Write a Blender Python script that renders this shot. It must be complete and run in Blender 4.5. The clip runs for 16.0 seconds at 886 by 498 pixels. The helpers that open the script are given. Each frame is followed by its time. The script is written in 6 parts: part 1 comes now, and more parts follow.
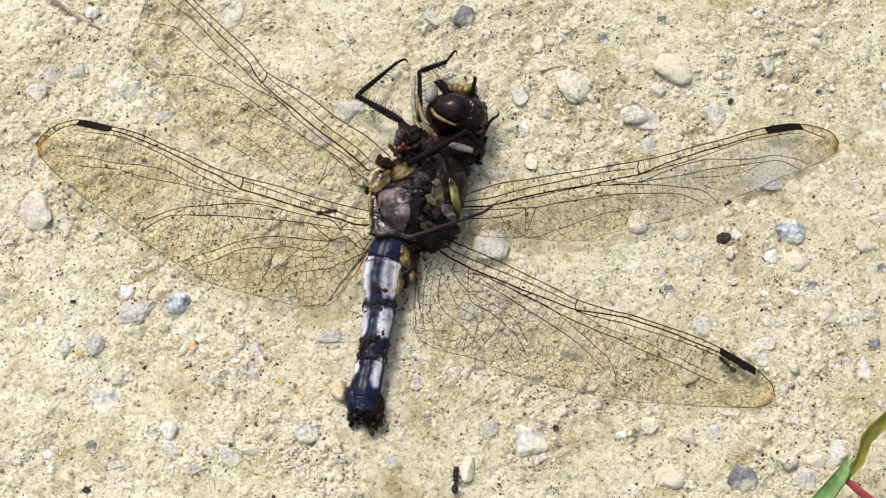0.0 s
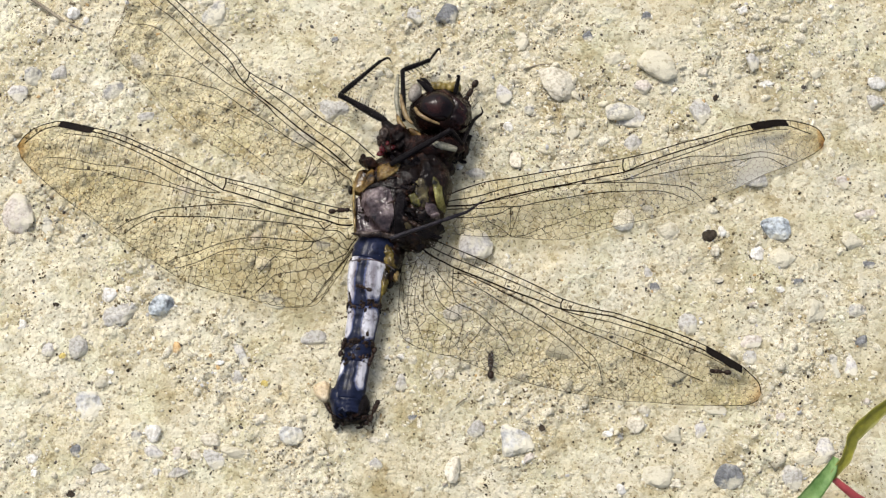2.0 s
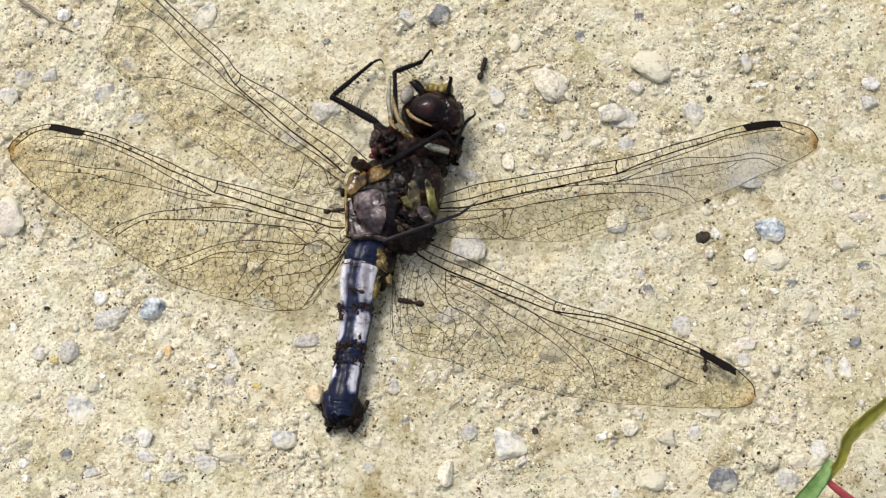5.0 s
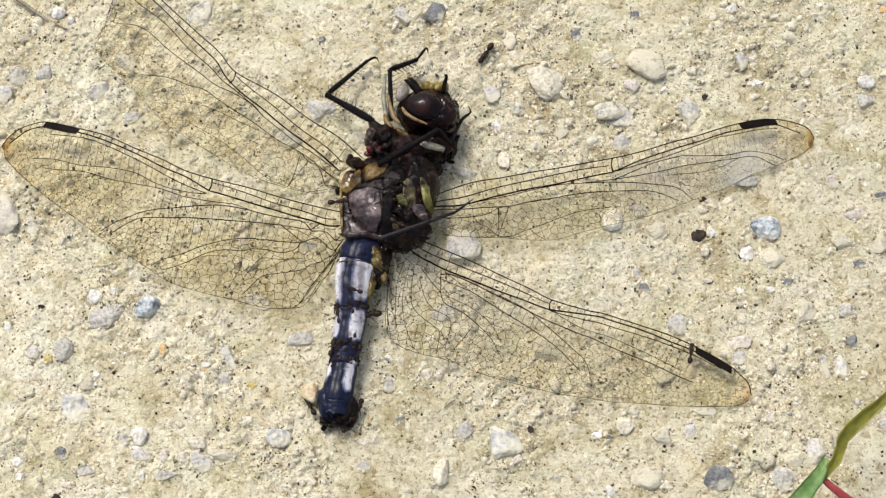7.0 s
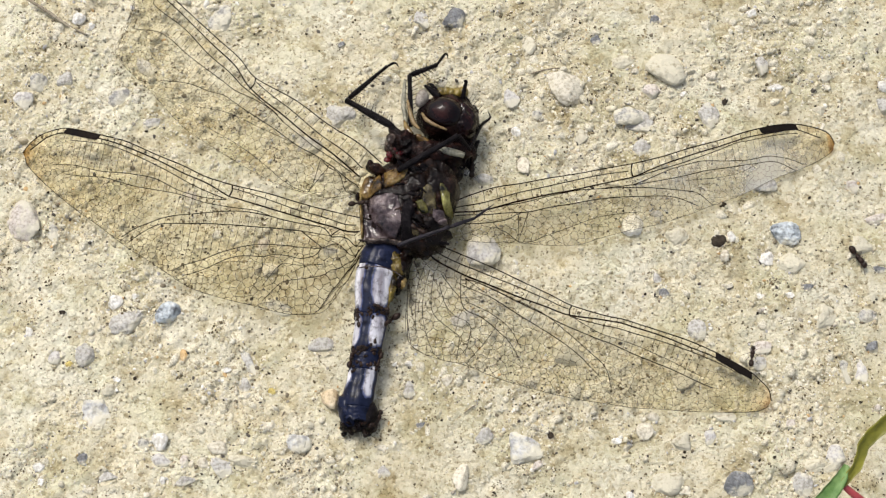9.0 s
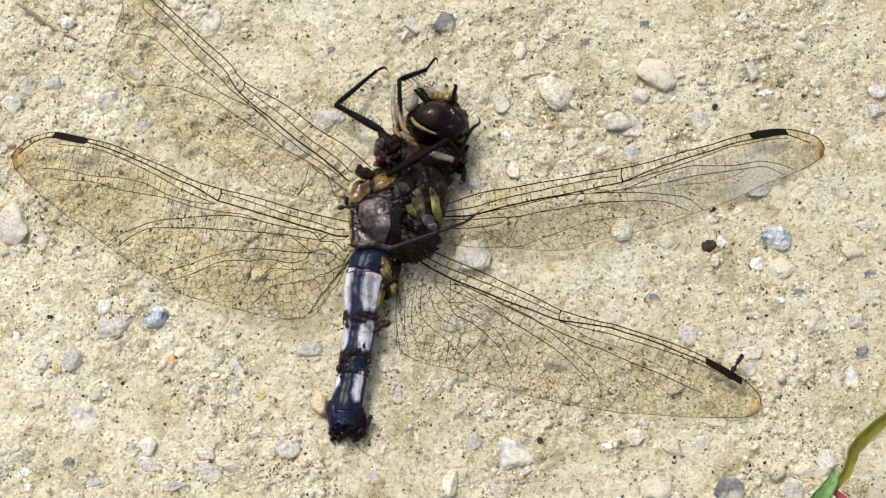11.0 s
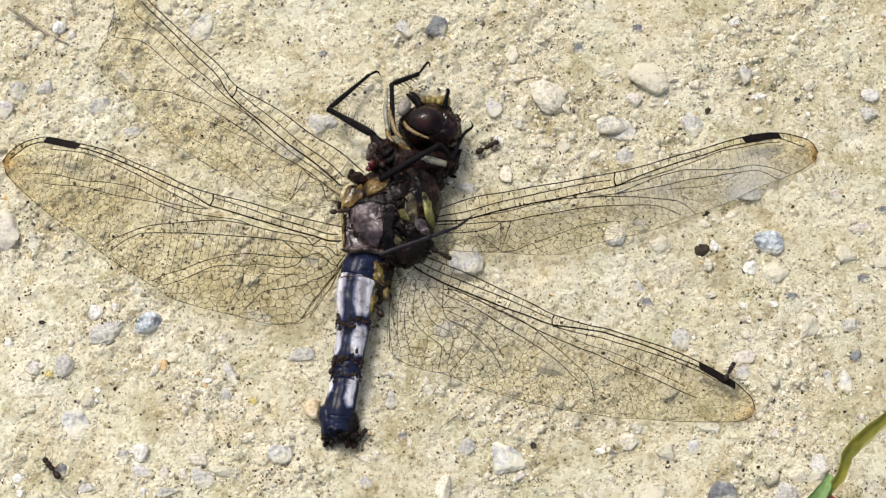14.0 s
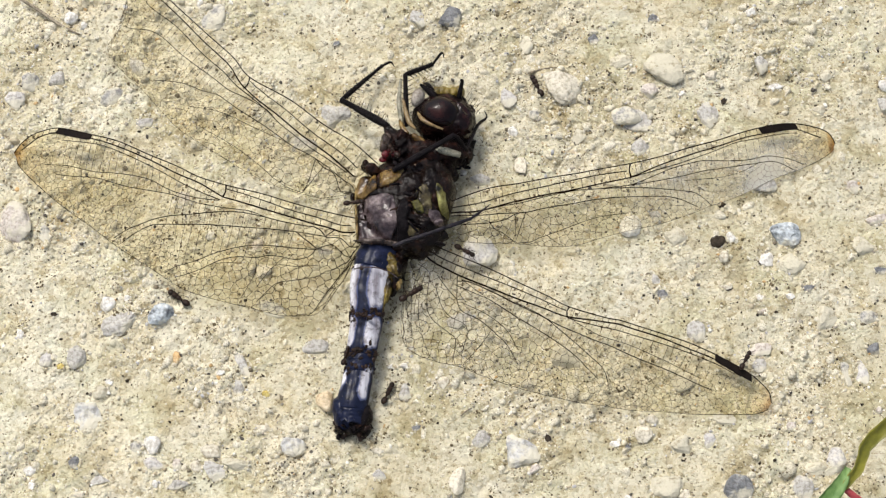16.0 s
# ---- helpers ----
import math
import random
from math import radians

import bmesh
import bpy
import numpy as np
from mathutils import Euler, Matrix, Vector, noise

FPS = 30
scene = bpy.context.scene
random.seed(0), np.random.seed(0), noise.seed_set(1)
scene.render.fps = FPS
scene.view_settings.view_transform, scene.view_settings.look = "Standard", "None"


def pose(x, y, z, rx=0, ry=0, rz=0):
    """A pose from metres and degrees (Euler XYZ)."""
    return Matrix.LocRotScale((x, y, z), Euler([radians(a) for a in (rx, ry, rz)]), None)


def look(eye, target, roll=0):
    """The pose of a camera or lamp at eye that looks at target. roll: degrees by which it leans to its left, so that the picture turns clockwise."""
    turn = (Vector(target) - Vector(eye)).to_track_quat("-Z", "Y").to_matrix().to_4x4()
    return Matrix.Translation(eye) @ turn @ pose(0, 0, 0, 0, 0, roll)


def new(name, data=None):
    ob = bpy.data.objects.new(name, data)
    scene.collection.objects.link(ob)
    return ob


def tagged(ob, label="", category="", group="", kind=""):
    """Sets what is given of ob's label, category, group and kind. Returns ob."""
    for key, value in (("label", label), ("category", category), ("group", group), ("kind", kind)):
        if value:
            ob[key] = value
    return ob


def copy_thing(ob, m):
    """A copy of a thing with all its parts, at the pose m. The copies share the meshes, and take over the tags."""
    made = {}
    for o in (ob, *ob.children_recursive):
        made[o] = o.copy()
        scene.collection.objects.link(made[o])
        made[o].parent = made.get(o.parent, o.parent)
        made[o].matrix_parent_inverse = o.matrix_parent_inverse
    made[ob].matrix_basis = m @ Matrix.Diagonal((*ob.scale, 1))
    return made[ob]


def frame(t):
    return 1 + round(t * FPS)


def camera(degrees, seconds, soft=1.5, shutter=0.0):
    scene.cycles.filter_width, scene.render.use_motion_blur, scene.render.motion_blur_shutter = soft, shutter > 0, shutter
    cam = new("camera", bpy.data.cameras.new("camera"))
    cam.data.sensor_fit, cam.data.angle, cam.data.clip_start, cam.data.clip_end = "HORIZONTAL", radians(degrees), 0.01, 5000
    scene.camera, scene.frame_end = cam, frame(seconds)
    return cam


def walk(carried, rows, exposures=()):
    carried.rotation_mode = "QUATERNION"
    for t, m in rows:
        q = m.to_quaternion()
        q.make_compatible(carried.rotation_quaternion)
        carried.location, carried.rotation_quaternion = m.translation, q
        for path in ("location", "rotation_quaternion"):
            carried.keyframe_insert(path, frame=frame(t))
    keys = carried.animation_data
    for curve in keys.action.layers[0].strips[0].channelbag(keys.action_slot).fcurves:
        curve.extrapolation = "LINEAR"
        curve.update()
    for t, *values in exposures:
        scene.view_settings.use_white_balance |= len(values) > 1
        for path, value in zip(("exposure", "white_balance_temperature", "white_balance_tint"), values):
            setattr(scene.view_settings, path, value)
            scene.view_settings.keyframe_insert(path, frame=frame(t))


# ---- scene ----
# Lengths below are millimetres, turned into metres by MM when a mesh is made.
MM = 0.001

# ---- camera ----
cam = camera(28.0, 16.0, soft=1.28)
ROWS = [
    (0.0, -1.406, -62.103, 167.252, 20.3667, 0.2085, 0.6784),
    (0.5, -0.969, -61.459, 167.393, 20.2211, 0.4575, 0.6715),
    (1.0, 0.153, -61.603, 166.977, 20.4456, 0.7060, 0.6185),
    (1.5, 0.300, -61.399, 166.523, 20.2756, 0.4876, 0.4213),
    (2.0, -0.299, -60.928, 166.766, 20.0499, 0.2296, 0.2245),
    (2.5, 0.567, -60.335, 166.747, 19.8165, 0.3917, 0.2181),
    (3.0, -0.314, -60.405, 166.508, 19.9843, 0.1941, 0.0798),
    (3.5, -0.549, -61.114, 166.079, 20.2002, 0.3437, 0.1378),
    (4.0, 0.145, -60.251, 166.203, 19.9480, 0.5197, 0.1812),
    (4.5, 0.090, -60.129, 166.321, 19.9412, 0.3220, 0.0703),
    (7.0, 0.000, -60.358, 165.832, 20.0000, -0.0000, 0.0000),
    (7.5, 0.609, -59.859, 166.155, 19.9317, 0.2523, 0.0633),
    (8.0, -0.014, -59.935, 165.938, 19.8904, 0.0648, 0.0537),
    (8.5, -1.333, -59.649, 166.032, 19.7522, -0.0535, -0.0378),
    (9.0, -0.169, -59.425, 166.341, 19.8388, 0.5660, 0.1556),
    (9.5, 0.220, -59.412, 166.134, 19.9216, 0.4487, 0.1765),
    (12.0, 0.159, -60.327, 165.492, 20.4105, 0.3152, 0.1106),
    (12.5, 0.263, -60.367, 165.575, 20.4442, 0.2975, 0.1119),
    (13.0, 0.720, -59.098, 165.814, 20.0842, 0.3640, 0.0643),
    (13.5, -0.361, -59.448, 165.394, 20.0936, 0.0478, -0.0567),
    (14.0, 0.224, -59.449, 165.414, 20.2485, 0.1648, -0.0377),
    (14.5, -0.356, -60.087, 165.066, 20.5003, 0.1488, -0.0610),
    (15.0, -0.491, -59.890, 164.767, 20.3361, 0.1164, -0.0188),
    (15.5, -0.488, -59.352, 164.608, 20.0609, 0.2144, -0.0335),
    (16.0, 0.056, -59.573, 164.136, 20.1604, 0.5346, 0.1100),
]
walk(cam, [(t, pose(x * MM, y * MM, z * MM, rx, ry, rz)) for t, x, y, z, rx, ry, rz in ROWS],
     exposures=[(0.0, 0.28), (1.5, 0.26), (3.5, 0.24), (7.0, 0.23), (8.5, 0.2), (9.5, 0.2), (12.0, 0.24), (13.5, 0.25), (16.0, 0.24)])

# ---- light: bright overcast day, soft sun from one side ----
SUN_EL, SUN_AZ = 61.0, -38.0
world = bpy.data.worlds.new("sky")
scene.world = world
world.use_nodes = True
wn = world.node_tree
sky = wn.nodes.new("ShaderNodeTexSky")
sky.sky_type = "NISHITA"
sky.sun_disc = False
sky.sun_elevation = radians(SUN_EL)
sky.sun_rotation = radians(SUN_AZ)
sky.air_density, sky.dust_density, sky.ozone_density = 1.0, 4.0, 1.0
pale = wn.nodes.new("ShaderNodeHueSaturation")  # thin cloud takes most of the blue
pale.inputs["Saturation"].default_value = 0.6
wn.links.new(sky.outputs[0], pale.inputs["Color"])
wn.links.new(pale.outputs[0], wn.nodes["Background"].inputs[0])
wn.nodes["Background"].inputs[1].default_value = 0.15
sun_data = bpy.data.lights.new("sun", "SUN")
sun_data.energy = 2.15
sun_data.angle = radians(14)
sun_data.color = (1.0, 0.955, 0.89)
sun = new("sun", sun_data)
az, el = radians(SUN_AZ), radians(SUN_EL)
sun.matrix_world = look(Vector((math.sin(az) * math.cos(el), math.cos(az) * math.cos(el), math.sin(el))), (0, 0, 0))


# ---- materials ----
def material(name):
    m = bpy.data.materials.new(name)
    m.use_nodes = True
    return m, m.node_tree.nodes, m.node_tree.links, m.node_tree.nodes["Principled BSDF"]


def noise_node(nodes, links, scale, detail=4.0, rough=0.6, coord="Object"):
    tc = nodes.new("ShaderNodeTexCoord")
    n = nodes.new("ShaderNodeTexNoise")
    n.inputs["Scale"].default_value = scale
    n.inputs["Detail"].default_value = detail
    n.inputs["Roughness"].default_value = rough
    links.new(tc.outputs[coord], n.inputs["Vector"])
    return n


def ramp_node(nodes, links, source, stops, constant=False):
    r = nodes.new("ShaderNodeValToRGB")
    if constant:
        r.color_ramp.interpolation = "CONSTANT"
    els = r.color_ramp.elements
    while len(els) < len(stops):
        els.new(0.5)
    for e, (p, c) in zip(els, stops):
        e.position, e.color = p, (*c, 1)
    links.new(source, r.inputs[0])
    return r


def mix_node(nodes, links, a, b, factor, kind="MIX"):
    m = nodes.new("ShaderNodeMix")
    m.data_type, m.blend_type = "RGBA", kind
    for sock, value in ((m.inputs[0], factor), (m.inputs[6], a), (m.inputs[7], b)):
        if isinstance(value, (int, float)):
            sock.default_value = value
        elif isinstance(value, tuple):
            sock.default_value = (*value, 1)
        else:
            links.new(value, sock)
    return m.outputs[2]


def bump_node(nodes, links, height, shader, strength, distance):
    b = nodes.new("ShaderNodeBump")
    b.inputs["Strength"].default_value = strength
    b.inputs["Distance"].default_value = distance
    links.new(height, b.inputs["Height"])
    links.new(b.outputs[0], shader.inputs["Normal"])
    return b


def surface(name, c1, c2, scale, rough=0.6, bump=0.3, size=0.0001, c3=None, spec=0.5, vary=0.0, dust=0.0, at=(0.3, 0.5, 0.72), specks=False):
    """A mottled surface of two or three colours; scale counts blotches a metre."""
    m, nodes, links, bsdf = material(name)
    n = noise_node(nodes, links, scale, 6.0, 0.65)
    stops = [(0.32, c1), (0.68, c2)] if c3 is None else [(at[0], c1), (at[1], c2), (at[2], c3)]
    colour = ramp_node(nodes, links, n.outputs[0], stops).outputs[0]
    fine = noise_node(nodes, links, scale * 7, 3.0)
    dirt = ramp_node(nodes, links, fine.outputs[0], [(0.36, (0.45, 0.42, 0.36)), (0.56, (1, 1, 1))]).outputs[0]
    colour = mix_node(nodes, links, colour, dirt, 0.7, "MULTIPLY")
    if dust:
        coat = noise_node(nodes, links, 380, 5, 0.7)
        lo = 0.62 - dust * 0.35
        hide = ramp_node(nodes, links, coat.outputs[0], [(lo, (0, 0, 0)), (lo + 0.1, (0.85,) * 3)]).outputs[0]
        colour = mix_node(nodes, links, colour, (0.6, 0.56, 0.43), hide)
    if specks:
        bits = noise_node(nodes, links, 3800, 2, 0.5)
        on = ramp_node(nodes, links, bits.outputs[0], [(0.74, (0, 0, 0)), (0.79, (0.6,) * 3)]).outputs[0]
        colour = mix_node(nodes, links, colour, (0.4, 0.36, 0.29), on)
    if vary:
        info = nodes.new("ShaderNodeObjectInfo")
        tone = ramp_node(nodes, links, info.outputs["Random"], [(0, (1 - vary,) * 3), (1, (1.0, 1.0, 1.0))]).outputs[0]
        colour = mix_node(nodes, links, colour, tone, 1.0, "MULTIPLY")
    links.new(colour, bsdf.inputs["Base Color"])
    bsdf.inputs["Roughness"].default_value = rough
    bsdf.inputs["Specular IOR Level"].default_value = spec
    if bump:
        bump_node(nodes, links, fine.outputs[0], bsdf, bump, size * 3)
    return m


def crust_cells(nodes, links, size):
    """Grains set in the crust: the cells' own colours and their round heights."""
    tc = nodes.new("ShaderNodeTexCoord")
    warp = noise_node(nodes, links, 0.6 / size, 3)
    shift = nodes.new("ShaderNodeVectorMath")
    shift.operation = "MULTIPLY_ADD"
    links.new(warp.outputs["Color"], shift.inputs[0])
    shift.inputs[1].default_value = (size * 0.7,) * 3
    links.new(tc.outputs["Object"], shift.inputs[2])
    v = nodes.new("ShaderNodeTexVoronoi")
    v.inputs["Scale"].default_value = 1 / size
    links.new(shift.outputs[0], v.inputs["Vector"])
    sep = nodes.new("ShaderNodeSeparateColor")
    links.new(v.outputs["Color"], sep.inputs[0])
    return sep.outputs[0], v.outputs["Distance"]


def ground_material():
    m, nodes, links, bsdf = material("sandy_ground")
    big = noise_node(nodes, links, 85, 5, 0.62)
    mid = noise_node(nodes, links, 420, 6, 0.7)
    fine = noise_node(nodes, links, 2600, 4, 0.7)
    base = ramp_node(nodes, links, big.outputs[0], [(0.34, (0.47, 0.412, 0.265)), (0.44, (0.61, 0.565, 0.415)), (0.56, (0.665, 0.63, 0.495)), (0.68, (0.7, 0.675, 0.56))]).outputs[0]
    hue = noise_node(nodes, links, 160, 3, 0.5)  # greenish, pinkish and yellowish stretches of crust
    cast = ramp_node(nodes, links, hue.outputs[0], [(0.34, (0.975, 1.0, 0.95)), (0.5, (1.0, 1.0, 0.985)), (0.62, (1.01, 0.995, 0.97)), (0.72, (1.02, 0.98, 0.89))]).outputs[0]
    base = mix_node(nodes, links, base, cast, 1.0, "MULTIPLY")
    tone1, dist1 = crust_cells(nodes, links, 0.00036)
    tone2, dist2 = crust_cells(nodes, links, 0.0009)
    grains = ramp_node(nodes, links, tone1, [(0.0, (0.6, 0.54, 0.44)), (0.1, (0.84, 0.81, 0.75)), (0.3, (0.97, 0.96, 0.95)), (0.75, (1.0, 1.0, 1.0)), (0.9, (1.06, 1.06, 1.07)), (1.0, (1.14, 1.15, 1.17))]).outputs[0]
    lumps = ramp_node(nodes, links, tone2, [(0.0, (0.76, 0.71, 0.62)), (0.25, (0.96, 0.95, 0.93)), (0.8, (1.04, 1.04, 1.05)), (1.0, (1.12, 1.12, 1.14))]).outputs[0]
    show = ramp_node(nodes, links, mid.outputs[0], [(0.42, (0.1,) * 3), (0.58, (1, 1, 1))]).outputs[0]
    col = mix_node(nodes, links, base, grains, show, "MULTIPLY")
    col = mix_node(nodes, links, col, lumps, 0.8, "MULTIPLY")
    # dark specks, and the shade in hollows between grains put into the colour
    speck_and_shade = ramp_node(nodes, links, fine.outputs[0], [(0.33, (0.2, 0.16, 0.11)), (0.4, (0.8, 0.77, 0.7)), (0.46, (0.97, 0.965, 0.95)), (0.62, (1.0, 1.0, 1.0)), (0.74, (1.1, 1.1, 1.1))]).outputs[0]
    col = mix_node(nodes, links, col, speck_and_shade, 0.85, "MULTIPLY")
    bits = noise_node(nodes, links, 1500, 3, 0.6)  # grey-brown flecks of another mineral
    fleck = ramp_node(nodes, links, bits.outputs[0], [(0.68, (0, 0, 0)), (0.73, (0.8,) * 3)]).outputs[0]
    col = mix_node(nodes, links, col, (0.22, 0.185, 0.13), fleck)
    tc = nodes.new("ShaderNodeTexCoord")  # wide, faint waves of paler and darker tone over the sand
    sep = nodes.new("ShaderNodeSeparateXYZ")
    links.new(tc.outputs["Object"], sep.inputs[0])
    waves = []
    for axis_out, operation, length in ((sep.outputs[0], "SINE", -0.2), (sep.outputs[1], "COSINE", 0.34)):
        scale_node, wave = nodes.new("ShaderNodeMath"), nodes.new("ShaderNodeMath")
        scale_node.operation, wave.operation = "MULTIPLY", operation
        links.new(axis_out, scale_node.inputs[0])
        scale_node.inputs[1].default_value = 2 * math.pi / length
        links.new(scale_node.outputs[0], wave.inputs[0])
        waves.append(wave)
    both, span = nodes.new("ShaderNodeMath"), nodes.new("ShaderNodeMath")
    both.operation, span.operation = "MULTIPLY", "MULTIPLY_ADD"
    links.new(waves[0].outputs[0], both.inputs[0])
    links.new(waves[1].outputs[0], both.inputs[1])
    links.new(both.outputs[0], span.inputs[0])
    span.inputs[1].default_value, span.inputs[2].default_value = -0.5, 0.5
    two_tone = ramp_node(nodes, links, span.outputs[0], [(0.0, (1.08, 1.08, 1.085)), (0.5, (1.0, 1.0, 1.0)), (1.0, (0.93, 0.925, 0.9))]).outputs[0]
    col = mix_node(nodes, links, col, two_tone, 1.0, "MULTIPLY")
    stain_noise = noise_node(nodes, links, 240, 6, 0.68)  # olive-brown stains, which also paint in shade missing round the stones
    stain_and_shade = ramp_node(nodes, links, stain_noise.outputs[0], [(0.3, (0.56, 0.5, 0.36)), (0.4, (0.86, 0.83, 0.74)), (0.47, (1, 1, 1))]).outputs[0]
    col = mix_node(nodes, links, col, stain_and_shade, 0.9, "MULTIPLY")
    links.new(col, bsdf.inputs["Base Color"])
    bsdf.inputs["Roughness"].default_value = 0.85
    bsdf.inputs["Specular IOR Level"].default_value = 0.3
    above = None
    for source, distance, invert in ((dist2, 0.0001, True), (dist1, 0.0001, True), (fine.outputs[0], 0.00032, False), (mid.outputs[0], 0.0007, False)):
        b = nodes.new("ShaderNodeBump")
        b.invert = invert
        b.inputs["Strength"].default_value, b.inputs["Distance"].default_value = 0.9, distance
        links.new(source, b.inputs["Height"])
        if above is not None:
            links.new(above, b.inputs["Normal"])
        above = b.outputs[0]
    links.new(above, bsdf.inputs["Normal"])
    return m


def grain_material():
    m, nodes, links, bsdf = material("loose_grit")
    geo = nodes.new("ShaderNodeNewGeometry")
    ramp = ramp_node(nodes, links, geo.outputs["Random Per Island"], [
        (0.0, (0.06, 0.05, 0.04)), (0.03, (0.17, 0.14, 0.09)), (0.075, (0.33, 0.3, 0.24)), (0.12, (0.45, 0.39, 0.265)),
        (0.26, (0.56, 0.51, 0.36)), (0.5, (0.63, 0.585, 0.44)), (0.78, (0.68, 0.64, 0.52)), (0.94, (0.75, 0.73, 0.66)),
        (0.972, (0.5, 0.34, 0.15)), (0.98, (0.46, 0.46, 0.46))], True)
    n = noise_node(nodes, links, 3500, 3)
    tone = ramp_node(nodes, links, n.outputs[0], [(0.3, (0.75, 0.72, 0.68)), (0.65, (1.1, 1.1, 1.1))]).outputs[0]
    links.new(mix_node(nodes, links, ramp.outputs[0], tone, 1.0, "MULTIPLY"), bsdf.inputs["Base Color"])
    bsdf.inputs["Roughness"].default_value = 0.6
    return m


def membrane_material(name, gloss, milk, painted_sheen=0.0, tint=1.0, tip_at=0.92):
    """Clear wing skin with a tan tint, amber at the tip, a wet sheen."""
    m, nodes, links, bsdf = material(name)
    nodes.remove(bsdf)
    out = nodes["Material Output"]
    tc = nodes.new("ShaderNodeTexCoord")
    sep = nodes.new("ShaderNodeSeparateXYZ")
    links.new(tc.outputs["Generated"], sep.inputs[0])
    tip = ramp_node(nodes, links, sep.outputs[0], [(0.0, (0.972, 0.952, 0.88)), (0.82, (0.965, 0.94, 0.85)), (tip_at, (0.955, 0.92, 0.81)), (tip_at * 0.35 + 0.65, (0.89, 0.815, 0.63)), (0.988, (0.74, 0.57, 0.34)), (1.0, (0.48, 0.29, 0.12))]).outputs[0]
    n = noise_node(nodes, links, 130, 4)
    blot = ramp_node(nodes, links, n.outputs[0], [(0.35, (0.97, 0.955, 0.9)), (0.65, (1, 1, 1))]).outputs[0]
    col = mix_node(nodes, links, tip, blot, 1.0, "MULTIPLY")
    clear = nodes.new("ShaderNodeBsdfTransparent")
    links.new(mix_node(nodes, links, (1, 1, 1), col, tint), clear.inputs[0])
    wet = nodes.new("ShaderNodeBsdfGlossy")
    wet.inputs["Color"].default_value = (0.92, 0.95, 1, 1)
    wet.inputs["Roughness"].default_value = 0.4
    skin = nodes.new("ShaderNodeBsdfDiffuse")
    skin.inputs["Color"].default_value = (0.62, 0.55, 0.38, 1)
    patch = noise_node(nodes, links, 90, 2)
    fac = ramp_node(nodes, links, patch.outputs[0], [(0.4, (gloss * 0.4,) * 3), (0.62, (gloss,) * 3)]).outputs[0]
    a = nodes.new("ShaderNodeMixShader")
    links.new(fac, a.inputs[0])
    links.new(clear.outputs[0], a.inputs[1])
    links.new(wet.outputs[0], a.inputs[2])
    b = nodes.new("ShaderNodeMixShader")
    b.inputs[0].default_value = milk
    if painted_sheen:  # whitish sheen over the outer hind part, painted as pale diffuse colour
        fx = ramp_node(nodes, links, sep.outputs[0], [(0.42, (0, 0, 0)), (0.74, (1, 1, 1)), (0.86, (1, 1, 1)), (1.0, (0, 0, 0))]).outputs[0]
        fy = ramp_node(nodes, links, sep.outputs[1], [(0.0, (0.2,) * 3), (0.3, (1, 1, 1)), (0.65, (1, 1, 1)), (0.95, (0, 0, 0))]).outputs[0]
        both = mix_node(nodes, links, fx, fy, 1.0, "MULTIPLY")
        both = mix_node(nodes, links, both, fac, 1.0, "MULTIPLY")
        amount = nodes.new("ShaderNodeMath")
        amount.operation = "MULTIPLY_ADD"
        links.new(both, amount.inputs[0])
        amount.inputs[1].default_value, amount.inputs[2].default_value = painted_sheen / gloss, milk
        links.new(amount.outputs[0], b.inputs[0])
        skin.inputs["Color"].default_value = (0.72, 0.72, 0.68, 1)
    links.new(a.outputs[0], b.inputs[1])
    links.new(skin.outputs[0], b.inputs[2])
    links.new(b.outputs[0], out.inputs[0])
    return m


def leaf_material(name, c1, c2):
    m, nodes, links, bsdf = material(name)
    n = noise_node(nodes, links, 420, 6, 0.7)
    links.new(ramp_node(nodes, links, n.outputs[0], [(0.35, c1), (0.65, c2)]).outputs[0], bsdf.inputs["Base Color"])
    bsdf.inputs["Roughness"].default_value = 0.5
    bsdf.inputs["Transmission Weight"].default_value = 0.0
    bump_node(nodes, links, noise_node(nodes, links, 900, 3).outputs[0], bsdf, 0.5, 0.0002)
    return m


